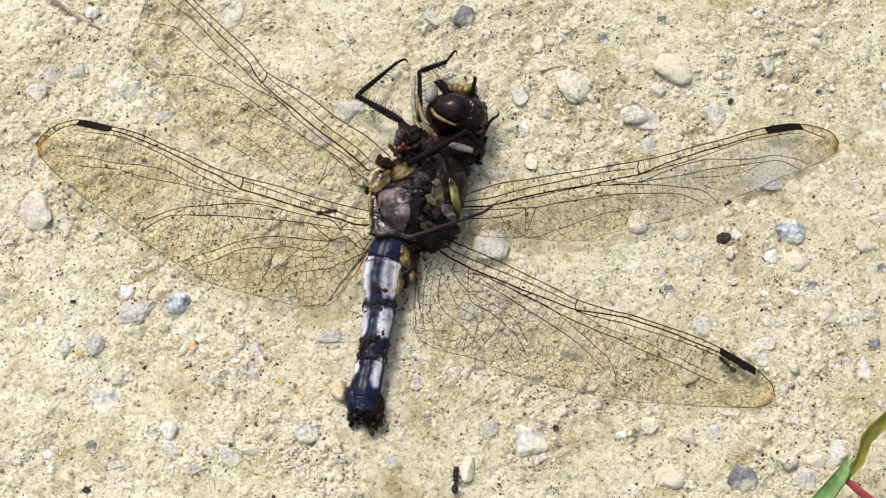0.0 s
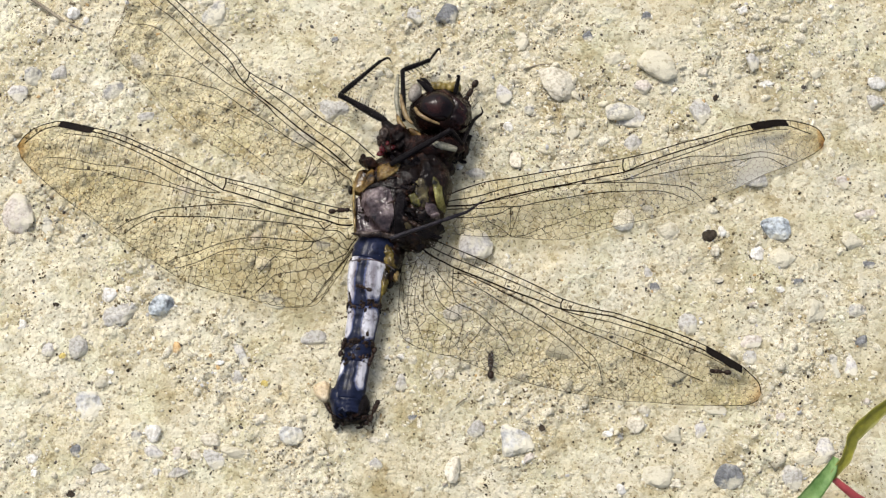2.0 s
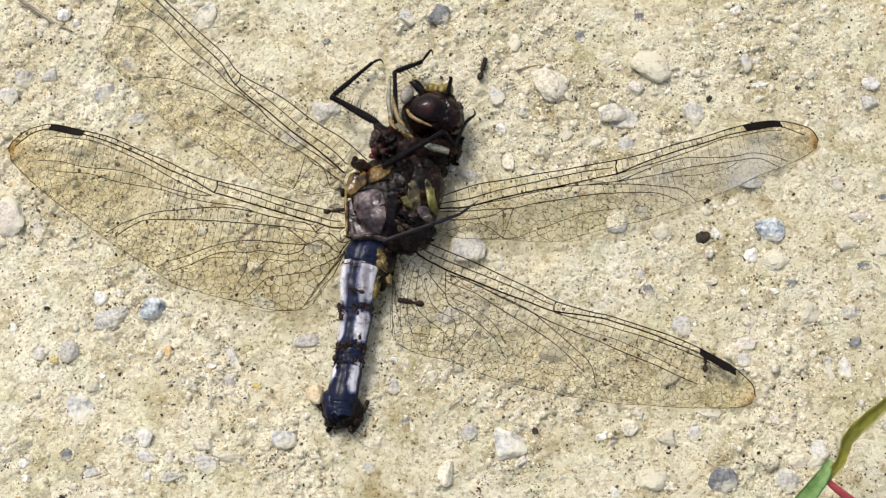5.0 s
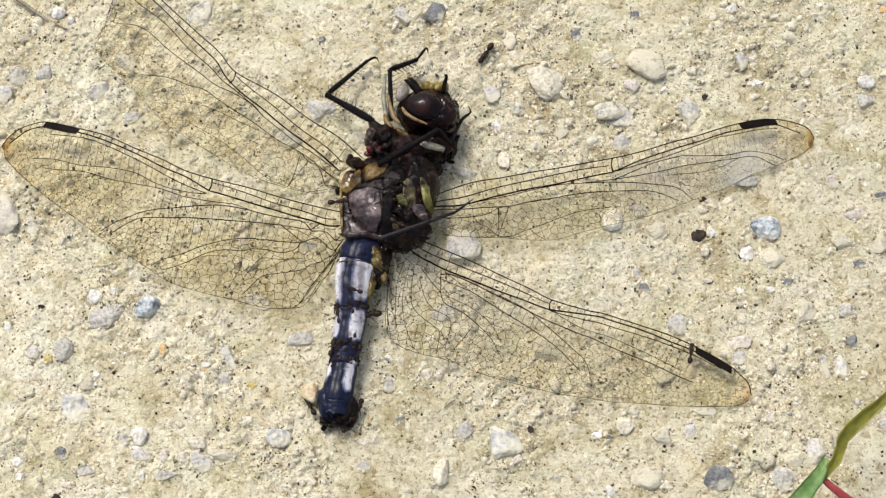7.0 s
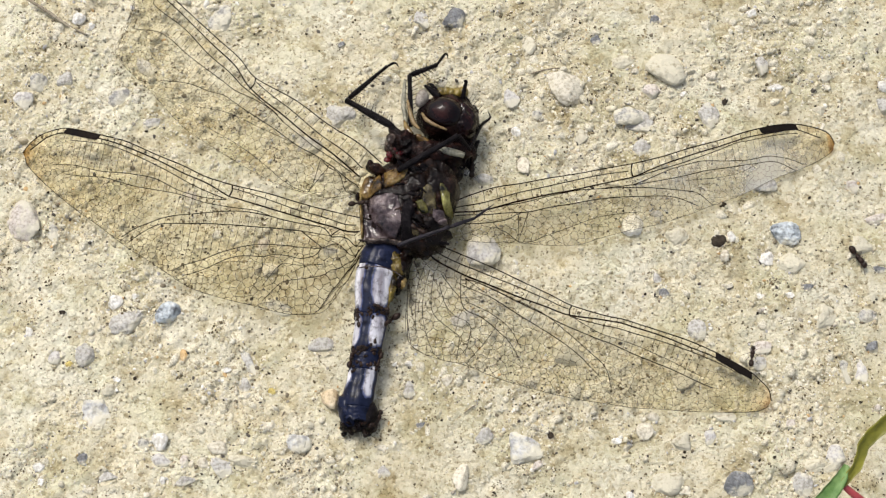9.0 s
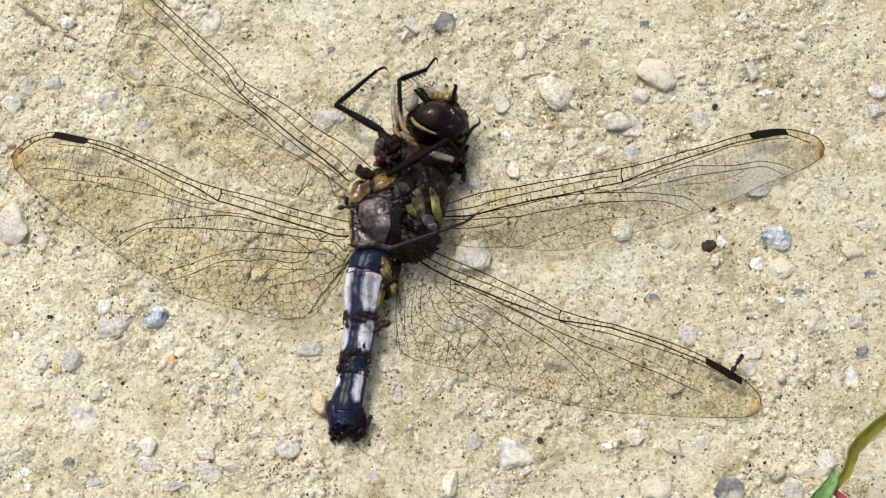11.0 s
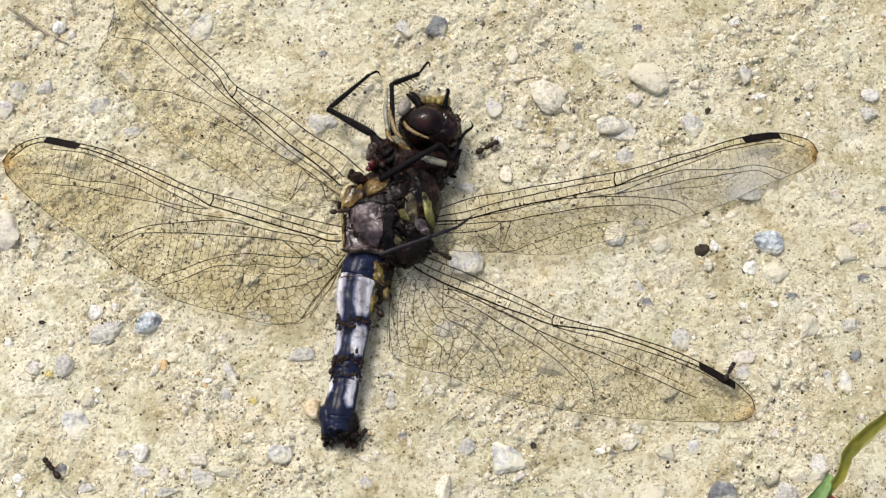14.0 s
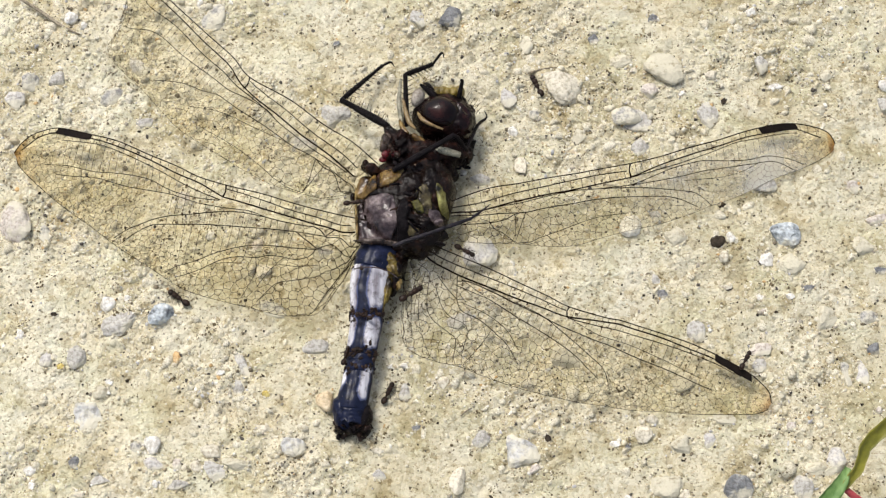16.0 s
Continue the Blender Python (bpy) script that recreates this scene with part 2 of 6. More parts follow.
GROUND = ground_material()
GRAIN = grain_material()
CLOD = surface("crust_clod", (0.5, 0.45, 0.315), (0.68, 0.635, 0.5), 900, 0.85, 0.5, c3=(0.74, 0.71, 0.6), at=(0.3, 0.52, 0.74), spec=0.3)
STONE = {
    "white": surface("white_quartz", (0.68, 0.65, 0.585), (0.86, 0.845, 0.79), 420, 0.5, 0.2, vary=0.12, dust=0.12),
    "cream": surface("cream_stone", (0.58, 0.53, 0.41), (0.74, 0.69, 0.565), 420, 0.6, 0.15, vary=0.14, dust=0.15),
    "tan": surface("tan_stone", (0.42, 0.37, 0.255), (0.58, 0.53, 0.405), 420, 0.85, 0.5, vary=0.15, dust=0.75),
    "grey": surface("grey_stone", (0.42, 0.405, 0.37), (0.6, 0.58, 0.53), 420, 0.8, 0.25, vary=0.18, dust=0.4),
    "blue": surface("blue_grey_stone", (0.25, 0.247, 0.24), (0.42, 0.415, 0.395), 420, 0.75, 0.3, c3=(0.6, 0.595, 0.575), vary=0.15, dust=0.62),
    "dark": surface("dark_grey_stone", (0.1, 0.105, 0.112), (0.24, 0.245, 0.25), 600, 0.65, 0.5, c3=(0.36, 0.355, 0.34), vary=0.15, dust=0.36, at=(0.34, 0.52, 0.74)),
    "bluewhite": surface("blue_white_stone", (0.34, 0.345, 0.35), (0.55, 0.545, 0.515), 260, 0.75, 0.4, c3=(0.68, 0.66, 0.6), at=(0.38, 0.47, 0.58), dust=0.5),
    "lilac": surface("lilac_white_stone", (0.5, 0.48, 0.46), (0.66, 0.64, 0.61), 420, 0.7, 0.25, vary=0.16, dust=0.5),
    "black": surface("black_grit", (0.016, 0.012, 0.009), (0.075, 0.058, 0.04), 900, 0.85, 0.4, spec=0.2),
    "soil": surface("dark_soil", (0.08, 0.06, 0.035), (0.26, 0.205, 0.12), 900, 0.9, 0.4, spec=0.2),
    "orange": surface("orange_stone", (0.5, 0.3, 0.1), (0.62, 0.46, 0.25), 500, 0.55, 0.3, dust=0.12),
    "sky": surface("pale_blue_stone", (0.09, 0.1, 0.12), (0.36, 0.4, 0.425), 420, 0.65, 0.5, c3=(0.66, 0.71, 0.735), at=(0.36, 0.44, 0.58), dust=0.25),
    "peach": surface("peach_stone", (0.56, 0.42, 0.24), (0.74, 0.63, 0.45), 420, 0.5, 0.25, dust=0.1),
    "pink": surface("pinkish_stone", (0.52, 0.46, 0.4), (0.68, 0.625, 0.57), 500, 0.65, 0.2, vary=0.1, dust=0.5),
    "yellow": surface("yellow_grit", (0.5, 0.38, 0.08), (0.62, 0.52, 0.2), 500, 0.5, 0.3),
}
MARK = surface("wing_mark", (0.003, 0.0022, 0.002), (0.014, 0.009, 0.006), 900, 0.7, 0.1, spec=0.1)
SHELL = surface("black_shell", (0.002, 0.0016, 0.002), (0.01, 0.0075, 0.009), 900, 0.3, 0.6, 0.0001, spec=0.07, specks=True)
LEGSKIN = surface("grey_black_leg", (0.004, 0.0035, 0.005), (0.026, 0.022, 0.03), 700, 0.35, 0.4, 0.0001, spec=0.15)


def abdomen_material():
    """Navy-black shell; the "bloom" attribute says where it is waxy pale (red) and where yellow (green)."""
    m, nodes, links, bsdf = material("abdomen_shell")
    at = nodes.new("ShaderNodeAttribute")
    at.attribute_name = "bloom"
    sep = nodes.new("ShaderNodeSeparateColor")
    links.new(at.outputs["Color"], sep.inputs[0])
    n = noise_node(nodes, links, 900, 5, 0.7)
    long_n = noise_node(nodes, links, 560, 4, 0.55)
    stretch = nodes.new("ShaderNodeMapping")  # streaks run lengthwise
    stretch.inputs["Scale"].default_value = (1.5, 0.18, 1.0)
    links.new(long_n.inputs["Vector"].links[0].from_socket, stretch.inputs["Vector"])
    links.new(stretch.outputs[0], long_n.inputs["Vector"])
    dark = ramp_node(nodes, links, n.outputs[0], [(0.35, (0.0018, 0.0018, 0.0025)), (0.52, (0.004, 0.0045, 0.008)), (0.7, (0.012, 0.014, 0.032))]).outputs[0]
    pale = ramp_node(nodes, links, long_n.outputs[0], [(0.3, (0.13, 0.105, 0.11)), (0.42, (0.3, 0.29, 0.325)), (0.58, (0.61, 0.605, 0.64))]).outputs[0]
    gold = ramp_node(nodes, links, n.outputs[0], [(0.38, (0.02, 0.012, 0.004)), (0.6, (0.21, 0.15, 0.025))]).outputs[0]

    def edge(channel):
        add = nodes.new("ShaderNodeMath")
        add.operation = "MULTIPLY_ADD"
        links.new(n.outputs[0], add.inputs[0])
        add.inputs[1].default_value = 0.6
        links.new(sep.outputs[channel], add.inputs[2])
        return ramp_node(nodes, links, add.outputs[0], [(0.62, (0, 0, 0)), (1.0, (1, 1, 1))]).outputs[0]

    wax = edge(0)
    # blue edge of the pale patches, with the shell's blue sheen painted in
    rim = ramp_node(nodes, links, wax, [(0.0, (0.12,) * 3), (0.32, (0.75,) * 3), (0.85, (0, 0, 0))]).outputs[0]
    col = mix_node(nodes, links, dark, pale, wax)
    col = mix_node(nodes, links, col, (0.05, 0.075, 0.2), rim)
    col = mix_node(nodes, links, col, gold, edge(1))
    bits = noise_node(nodes, links, 3600, 2, 0.5)
    on = ramp_node(nodes, links, bits.outputs[0], [(0.72, (0, 0, 0)), (0.77, (0.6,) * 3)]).outputs[0]
    col = mix_node(nodes, links, col, (0.4, 0.36, 0.29), on)
    soil = noise_node(nodes, links, 1300, 5, 0.7)
    dirt = ramp_node(nodes, links, soil.outputs[0], [(0.36, (0.12, 0.09, 0.07)), (0.5, (1, 1, 1))]).outputs[0]
    col = mix_node(nodes, links, col, dirt, 0.7, "MULTIPLY")
    links.new(col, bsdf.inputs["Base Color"])
    bsdf.inputs["Roughness"].default_value = 0.28
    bsdf.inputs["Specular IOR Level"].default_value = 0.1
    bump_node(nodes, links, n.outputs[0], bsdf, 0.25, 0.0001)
    return m


NAVY = abdomen_material()
BROWN = surface("brown_shell", (0.0028, 0.0015, 0.0013), (0.01, 0.005, 0.0035), 520, 0.15, 0.5, 0.00008, c3=(0.06, 0.026, 0.015), spec=0.16, at=(0.4, 0.56, 0.76), specks=True)
MAUVE = surface("mauve_plate", (0.014, 0.009, 0.01), (0.06, 0.042, 0.045), 360, 0.16, 0.3, 0.00008, c3=(0.27, 0.22, 0.215), spec=0.4, at=(0.38, 0.5, 0.66), specks=True)
TANNED = surface("tan_shell", (0.012, 0.006, 0.003), (0.13, 0.075, 0.02), 300, 0.14, 0.25, 0.0001, c3=(0.35, 0.26, 0.1), spec=0.4, at=(0.38, 0.48, 0.62))
DULLGOLD = surface("dirty_yellow_shell", (0.008, 0.005, 0.002), (0.1, 0.07, 0.014), 420, 0.22, 0.35, 0.0001, c3=(0.34, 0.26, 0.06), spec=0.25, at=(0.4, 0.5, 0.66))
YELLOW = surface("yellow_shell", (0.03, 0.02, 0.004), (0.3, 0.22, 0.035), 700, 0.3, 0.35, 0.0001)
DULL = surface("dull_olive_shell", (0.008, 0.006, 0.004), (0.075, 0.06, 0.028), 360, 0.15, 0.3, 0.0001, c3=(0.25, 0.23, 0.11), spec=0.3, at=(0.4, 0.52, 0.7))
OLIVE = surface("olive_shell", (0.008, 0.007, 0.003), (0.12, 0.11, 0.028), 360, 0.16, 0.3, 0.0001, c3=(0.32, 0.31, 0.11), spec=0.3, at=(0.38, 0.5, 0.68))
DIRT = surface("dark_crumb", (0.003, 0.002, 0.0015), (0.02, 0.011, 0.007), 1200, 0.4, 0.4, 0.0001, c3=(0.06, 0.035, 0.024), spec=0.15)
NECK = surface("dark_red_brown_skin", (0.0025, 0.0012, 0.0012), (0.012, 0.005, 0.004), 620, 0.11, 0.5, 0.0001, c3=(0.07, 0.03, 0.021), spec=0.1, at=(0.42, 0.55, 0.74))
EYE = surface("dark_brown_eye", (0.002, 0.0008, 0.0009), (0.007, 0.0026, 0.0028), 420, 0.2, 0.15, 0.00005, c3=(0.03, 0.009, 0.008), spec=0.2, at=(0.36, 0.52, 0.72))
GREYSKIN = surface("grey_brown_skin", (0.01, 0.006, 0.005), (0.05, 0.034, 0.028), 600, 0.2, 0.35, 0.00008, c3=(0.19, 0.15, 0.13), spec=0.3, at=(0.4, 0.53, 0.7))
LOBE = surface("grey_clear_lobe", (0.16, 0.135, 0.105), (0.46, 0.42, 0.37), 600, 0.2, 0.15, 0.00005)
CREAM = surface("cream_skin", (0.09, 0.05, 0.02), (0.32, 0.235, 0.115), 420, 0.25, 0.2, 0.00006, spec=0.3)
RED = surface("wet_red_flesh", (0.02, 0.002, 0.002), (0.17, 0.01, 0.014), 900, 0.2, 0.3, 0.0001)
BONE = surface("white_mouth_bar", (0.1, 0.095, 0.065), (0.4, 0.385, 0.29), 700, 0.4, 0.3, 0.0001)
VEIN = surface("dark_vein", (0.0035, 0.002, 0.0013), (0.018, 0.01, 0.005), 900, 0.6, 0.0, spec=0.04)
FINEVEIN = surface("brown_fine_vein", (0.009, 0.0055, 0.003), (0.036, 0.021, 0.009), 900, 0.6, 0.0, spec=0.05)
MEMBRANE = membrane_material("wing_membrane", 0.014, 0.015)
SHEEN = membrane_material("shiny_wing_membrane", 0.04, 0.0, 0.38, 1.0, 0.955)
PALE = membrane_material("pale_wing_membrane", 0.02, 0.012, 0.0, 0.72, 0.93)
CLEAR = membrane_material("clear_wing_membrane", 0.01, 0.0, 0.0, 0.8)
ANT = surface("ant_shell", (0.007, 0.004, 0.003), (0.034, 0.017, 0.01), 1500, 0.4, 0.2, 0.00004, spec=0.2)
LEAF = leaf_material("green_leaf", (0.08, 0.17, 0.035), (0.2, 0.32, 0.1))
OLIVELEAF = leaf_material("olive_leaf", (0.1, 0.1, 0.005), (0.22, 0.205, 0.015))
STALK = leaf_material("red_stalk", (0.24, 0.02, 0.03), (0.36, 0.06, 0.06))
STRAW = surface("grey_straw", (0.16, 0.13, 0.09), (0.38, 0.33, 0.24), 600, 0.8, 0.4, 0.0001)


# ---- shape helpers ----
LATTICE = np.random.RandomState(7).uniform(-1, 1, (8, 256, 256))


def value_noise(x, y, size, layer):
    """Smooth noise between -1 and 1 with lumps of that size."""
    x, y = np.asarray(x, float) / size + 37.3 * layer, np.asarray(y, float) / size + 11.7 * layer
    ix, iy = np.floor(x).astype(int), np.floor(y).astype(int)
    fx, fy = x - ix, y - iy
    fx, fy = fx * fx * (3 - 2 * fx), fy * fy * (3 - 2 * fy)
    g = LATTICE[layer % 8]
    a, b = g[ix % 256, iy % 256], g[(ix + 1) % 256, iy % 256]
    c, d = g[ix % 256, (iy + 1) % 256], g[(ix + 1) % 256, (iy + 1) % 256]
    return (a * (1 - fx) + b * fx) * (1 - fy) + (c * (1 - fx) + d * fx) * fy


def grit_mask(x, y):
    """How gritty the ground is, 0 (smooth crust) to 1 (loose grit)."""
    m = 0.5 + 0.6 * value_noise(x, y, 9.0, 5) + 0.55 * value_noise(x, y, 3.2, 6) + 0.2 * value_noise(x, y, 1.3, 7)
    return np.clip(m, 0.0, 1.0)


def height(x, y):
    g = 0.12 + 0.75 * grit_mask(x, y)
    h = 0.32 * value_noise(x, y, 13.0, 0) + 0.3 * value_noise(x, y, 4.3, 1)
    return h + 0.13 * value_noise(x, y, 1.9, 2) + g * (0.26 * value_noise(x, y, 1.5, 7) + 0.4 * value_noise(x, y, 0.8, 3) + 0.18 * value_noise(x, y, 0.42, 4))


def spline(points, n):
    """n + 1 points on a smooth curve through the given ones."""
    p = [np.array(q, float) for q in points]
    p = [2 * p[0] - p[1]] + p + [2 * p[-1] - p[-2]]
    out = []
    for k in range(n + 1):
        s = k / n * (len(p) - 3)
        i = min(int(s), len(p) - 4)
        t = s - i
        a, b, c, d = p[i:i + 4]
        out.append(0.5 * (2 * b + (c - a) * t + (2 * a - 5 * b + 4 * c - d) * t * t + (3 * b - a - 3 * c + d) * t ** 3))
    return out


class Shape:
    """Collects faces for one mesh, in millimetres."""

    def __init__(self):
        self.v, self.f, self.m = [], [], []

    def tube(self, points, radii, sides=6, slot=0):
        pts = [Vector(p) for p in points]
        rad = radii if isinstance(radii, (list, tuple)) else [radii] * len(pts)
        if len(rad) != len(pts):
            rad = [float(r) for r in np.interp(np.linspace(0, 1, len(pts)), np.linspace(0, 1, len(rad)), rad)]
        start = len(self.v)
        side = None
        for i, p in enumerate(pts):
            d = (pts[min(i + 1, len(pts) - 1)] - pts[max(i - 1, 0)])
            d = d.normalized() if d.length > 1e-9 else Vector((1, 0, 0))
            if side is None:
                side = d.cross(Vector((0, 0, 1)))
                if side.length < 0.1:
                    side = d.cross(Vector((0, 1, 0)))
            side = (side - d * side.dot(d)).normalized()
            up = side.cross(d)
            for k in range(sides):
                a = 2 * math.pi * k / sides
                self.v.append(p + rad[i] * (math.cos(a) * side + math.sin(a) * up))
        for i in range(len(pts) - 1):
            for k in range(sides):
                a, b = start + i * sides + k, start + i * sides + (k + 1) % sides
                self.f.append((a, b, b + sides, a + sides))
                self.m.append(slot)
        self.f.append(tuple(range(start + sides - 1, start - 1, -1)))
        self.f.append(tuple(range(len(self.v) - sides, len(self.v))))
        self.m += [slot, slot]
        return self

    def blob(self, centre, radii, turn=(0, 0, 0), rough=0.0, lump=1.0, seed=0, n=16, slot=0, crinkle=0.0, square=1.0, choose=None):
        """An uneven ellipsoid."""
        rot = Euler([radians(a) for a in turn]).to_matrix()
        start = len(self.v)
        rows = n // 2
        for i in range(rows + 1):
            th = math.pi * i / rows
            for k in range(n):
                ph = 2 * math.pi * k / n
                d = Vector((math.sin(th) * math.cos(ph), math.sin(th) * math.sin(ph), math.cos(th)))
                if square != 1.0:
                    d = Vector([math.copysign(abs(c) ** square, c) for c in d])
                p = Vector((d.x * radii[0], d.y * radii[1], d.z * radii[2]))
                if rough:
                    p *= 1 + rough * noise.fractal(p / lump + Vector((seed * 3.1, seed * 1.7, seed)), 1.0, 2.0, 3)
                if crinkle:
                    q = p / 0.75 + Vector((seed * 2.3, 1.1, seed))
                    p *= 1 + crinkle * (0.5 - abs(noise.noise(q))) + 0.5 * crinkle * (0.5 - abs(noise.noise(q * 2.3)))
                self.v.append(Vector(centre) + rot @ p)
        for i in range(rows):
            for k in range(n):
                a, b = start + i * n + k, start + i * n + (k + 1) % n
                self.f.append((a, a + n, b + n, b))
                self.m.append(slot if choose is None else choose((self.v[a] + self.v[b + n]) / 2))
        return self

    def mesh(self, name, materials, smooth=True):
        me = bpy.data.meshes.new(name)
        me.from_pydata([tuple(MM * c for c in v) for v in self.v], [], self.f)
        for m in materials if isinstance(materials, (list, tuple)) else [materials]:
            me.materials.append(m)
        me.polygons.foreach_set("material_index", self.m)
        me.polygons.foreach_set("use_smooth", [smooth] * len(self.f))
        me.validate()
        return me


def part(name, shape, materials, parent, label="", at=None, smooth=True):
    ob = new(name, shape.mesh(name, materials, smooth))
    ob.parent = parent
    if at is not None:
        ob.matrix_basis = at
    return tagged(ob, label) if label else ob


# ---- ground: one sheet, fine under the camera, coarser to the horizon ----
def axis(half, step, far):
    inner = list(np.arange(-half, half + step / 2, step))
    outer, s, x = [], step, half
    while x < far:
        s *= 1.17
        x += s
        outer.append(x)
    return np.array([-q for q in reversed(outer)] + inner + outer)


def build_ground():
    xs, ys = axis(52.0, 0.21, 150000.0), axis(33.0, 0.21, 150000.0)
    gx, gy = np.meshgrid(xs, ys, indexing="ij")
    gz = height(gx, gy)
    verts = np.stack([gx, gy, gz], -1).reshape(-1, 3) * MM
    nx, ny = len(xs), len(ys)
    idx = np.arange(nx * ny).reshape(nx, ny)
    quads = np.stack([idx[:-1, :-1], idx[1:, :-1], idx[1:, 1:], idx[:-1, 1:]], -1).reshape(-1, 4)
    me = bpy.data.meshes.new("ground")
    me.vertices.add(len(verts))
    me.vertices.foreach_set("co", verts.ravel())
    me.loops.add(quads.size)
    me.loops.foreach_set("vertex_index", quads.ravel())
    me.polygons.add(len(quads))
    me.polygons.foreach_set("loop_start", np.arange(0, quads.size, 4))
    me.polygons.foreach_set("use_smooth", np.ones(len(quads), bool))
    me.update(calc_edges=True)
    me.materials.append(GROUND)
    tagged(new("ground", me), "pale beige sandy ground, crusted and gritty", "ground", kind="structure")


def ico(subdivisions):
    bm = bmesh.new()
    bmesh.ops.create_icosphere(bm, subdivisions=subdivisions, radius=1.0)
    v = np.array([q.co[:] for q in bm.verts])
    f = np.array([[q.index for q in p.verts] for p in bm.faces])
    bm.free()
    return v, f


STONES = []
SOIL = [(-4.99, -5.85, 1.5, 80), (-3.02, -2.32, 1.8, 50), (-25.71, 4.58, 2.6, 190), (-28.32, 0.66, 2.4, 110), (9.64, -12.47, 3.0, 110), (20.90, -11.62, 2.5, 80), (26.23, 1.56, 1.5, 40), (-13.65, -1.73, 2.4, 30), (4.23, -4.68, 2.6, 70),
        (-18.66, -2.32, 3.0, 40), (-8.89, -17.54, 1.6, 60), (9.43, 6.10, 2.4, 50), (-21.07, -11.62, 3.5, 50), (21.22, -23.32, 4.0, 50)]


def build_grit(name, x, y, r, subdivisions, seed, label, sink=0.25, skin=None):
    """Many loose grains as one heap of small faceted lumps."""
    rng = np.random.RandomState(seed)
    n = len(x)
    v, f = ico(subdivisions)
    k = len(v)
    scale = rng.uniform(0.55, 1.35, (n, 1, 3)) * r[:, None, None]
    if subdivisions > 1:
        planes = rng.normal(0, 1, (n, 7, 3))
        planes /= np.linalg.norm(planes, axis=2)[:, :, None]
        s = np.maximum(np.einsum("npc,kc->nkp", planes, v), 0) / rng.uniform(0.4, 0.9, (n, 1, 7))
        jag = (1.1 / ((s ** 40).sum(2) + 0.5) ** (1 / 40))[:, :, None]
    else:
        jag = rng.uniform(0.62, 1.3, (n, k, 1))
    p = v[None] * jag * scale
    a, b = rng.uniform(0, 6.28, n), rng.uniform(-0.8, 0.8, n)
    ca, sa, cb, sb = np.cos(a)[:, None], np.sin(a)[:, None], np.cos(b)[:, None], np.sin(b)[:, None]
    px, py, pz = p[..., 0], p[..., 1] * cb - p[..., 2] * sb, p[..., 1] * sb + p[..., 2] * cb
    px, py = px * ca - py * sa, px * sa + py * ca
    z = height(x, y) + sink * r
    verts = np.stack([px + x[:, None], py + y[:, None], pz + z[:, None]], -1).reshape(-1, 3) * MM
    faces = (f[None] + (np.arange(n) * k)[:, None, None]).reshape(-1, 3)
    me = bpy.data.meshes.new(name)
    me.vertices.add(len(verts))
    me.vertices.foreach_set("co", verts.ravel())
    me.loops.add(faces.size)
    me.loops.foreach_set("vertex_index", faces.ravel())
    me.polygons.add(len(faces))
    me.polygons.foreach_set("loop_start", np.arange(0, faces.size, 3))
    me.update(calc_edges=True)
    me.materials.append(skin or GRAIN)
    tagged(new(name, me), label, "grit", kind="stuff")


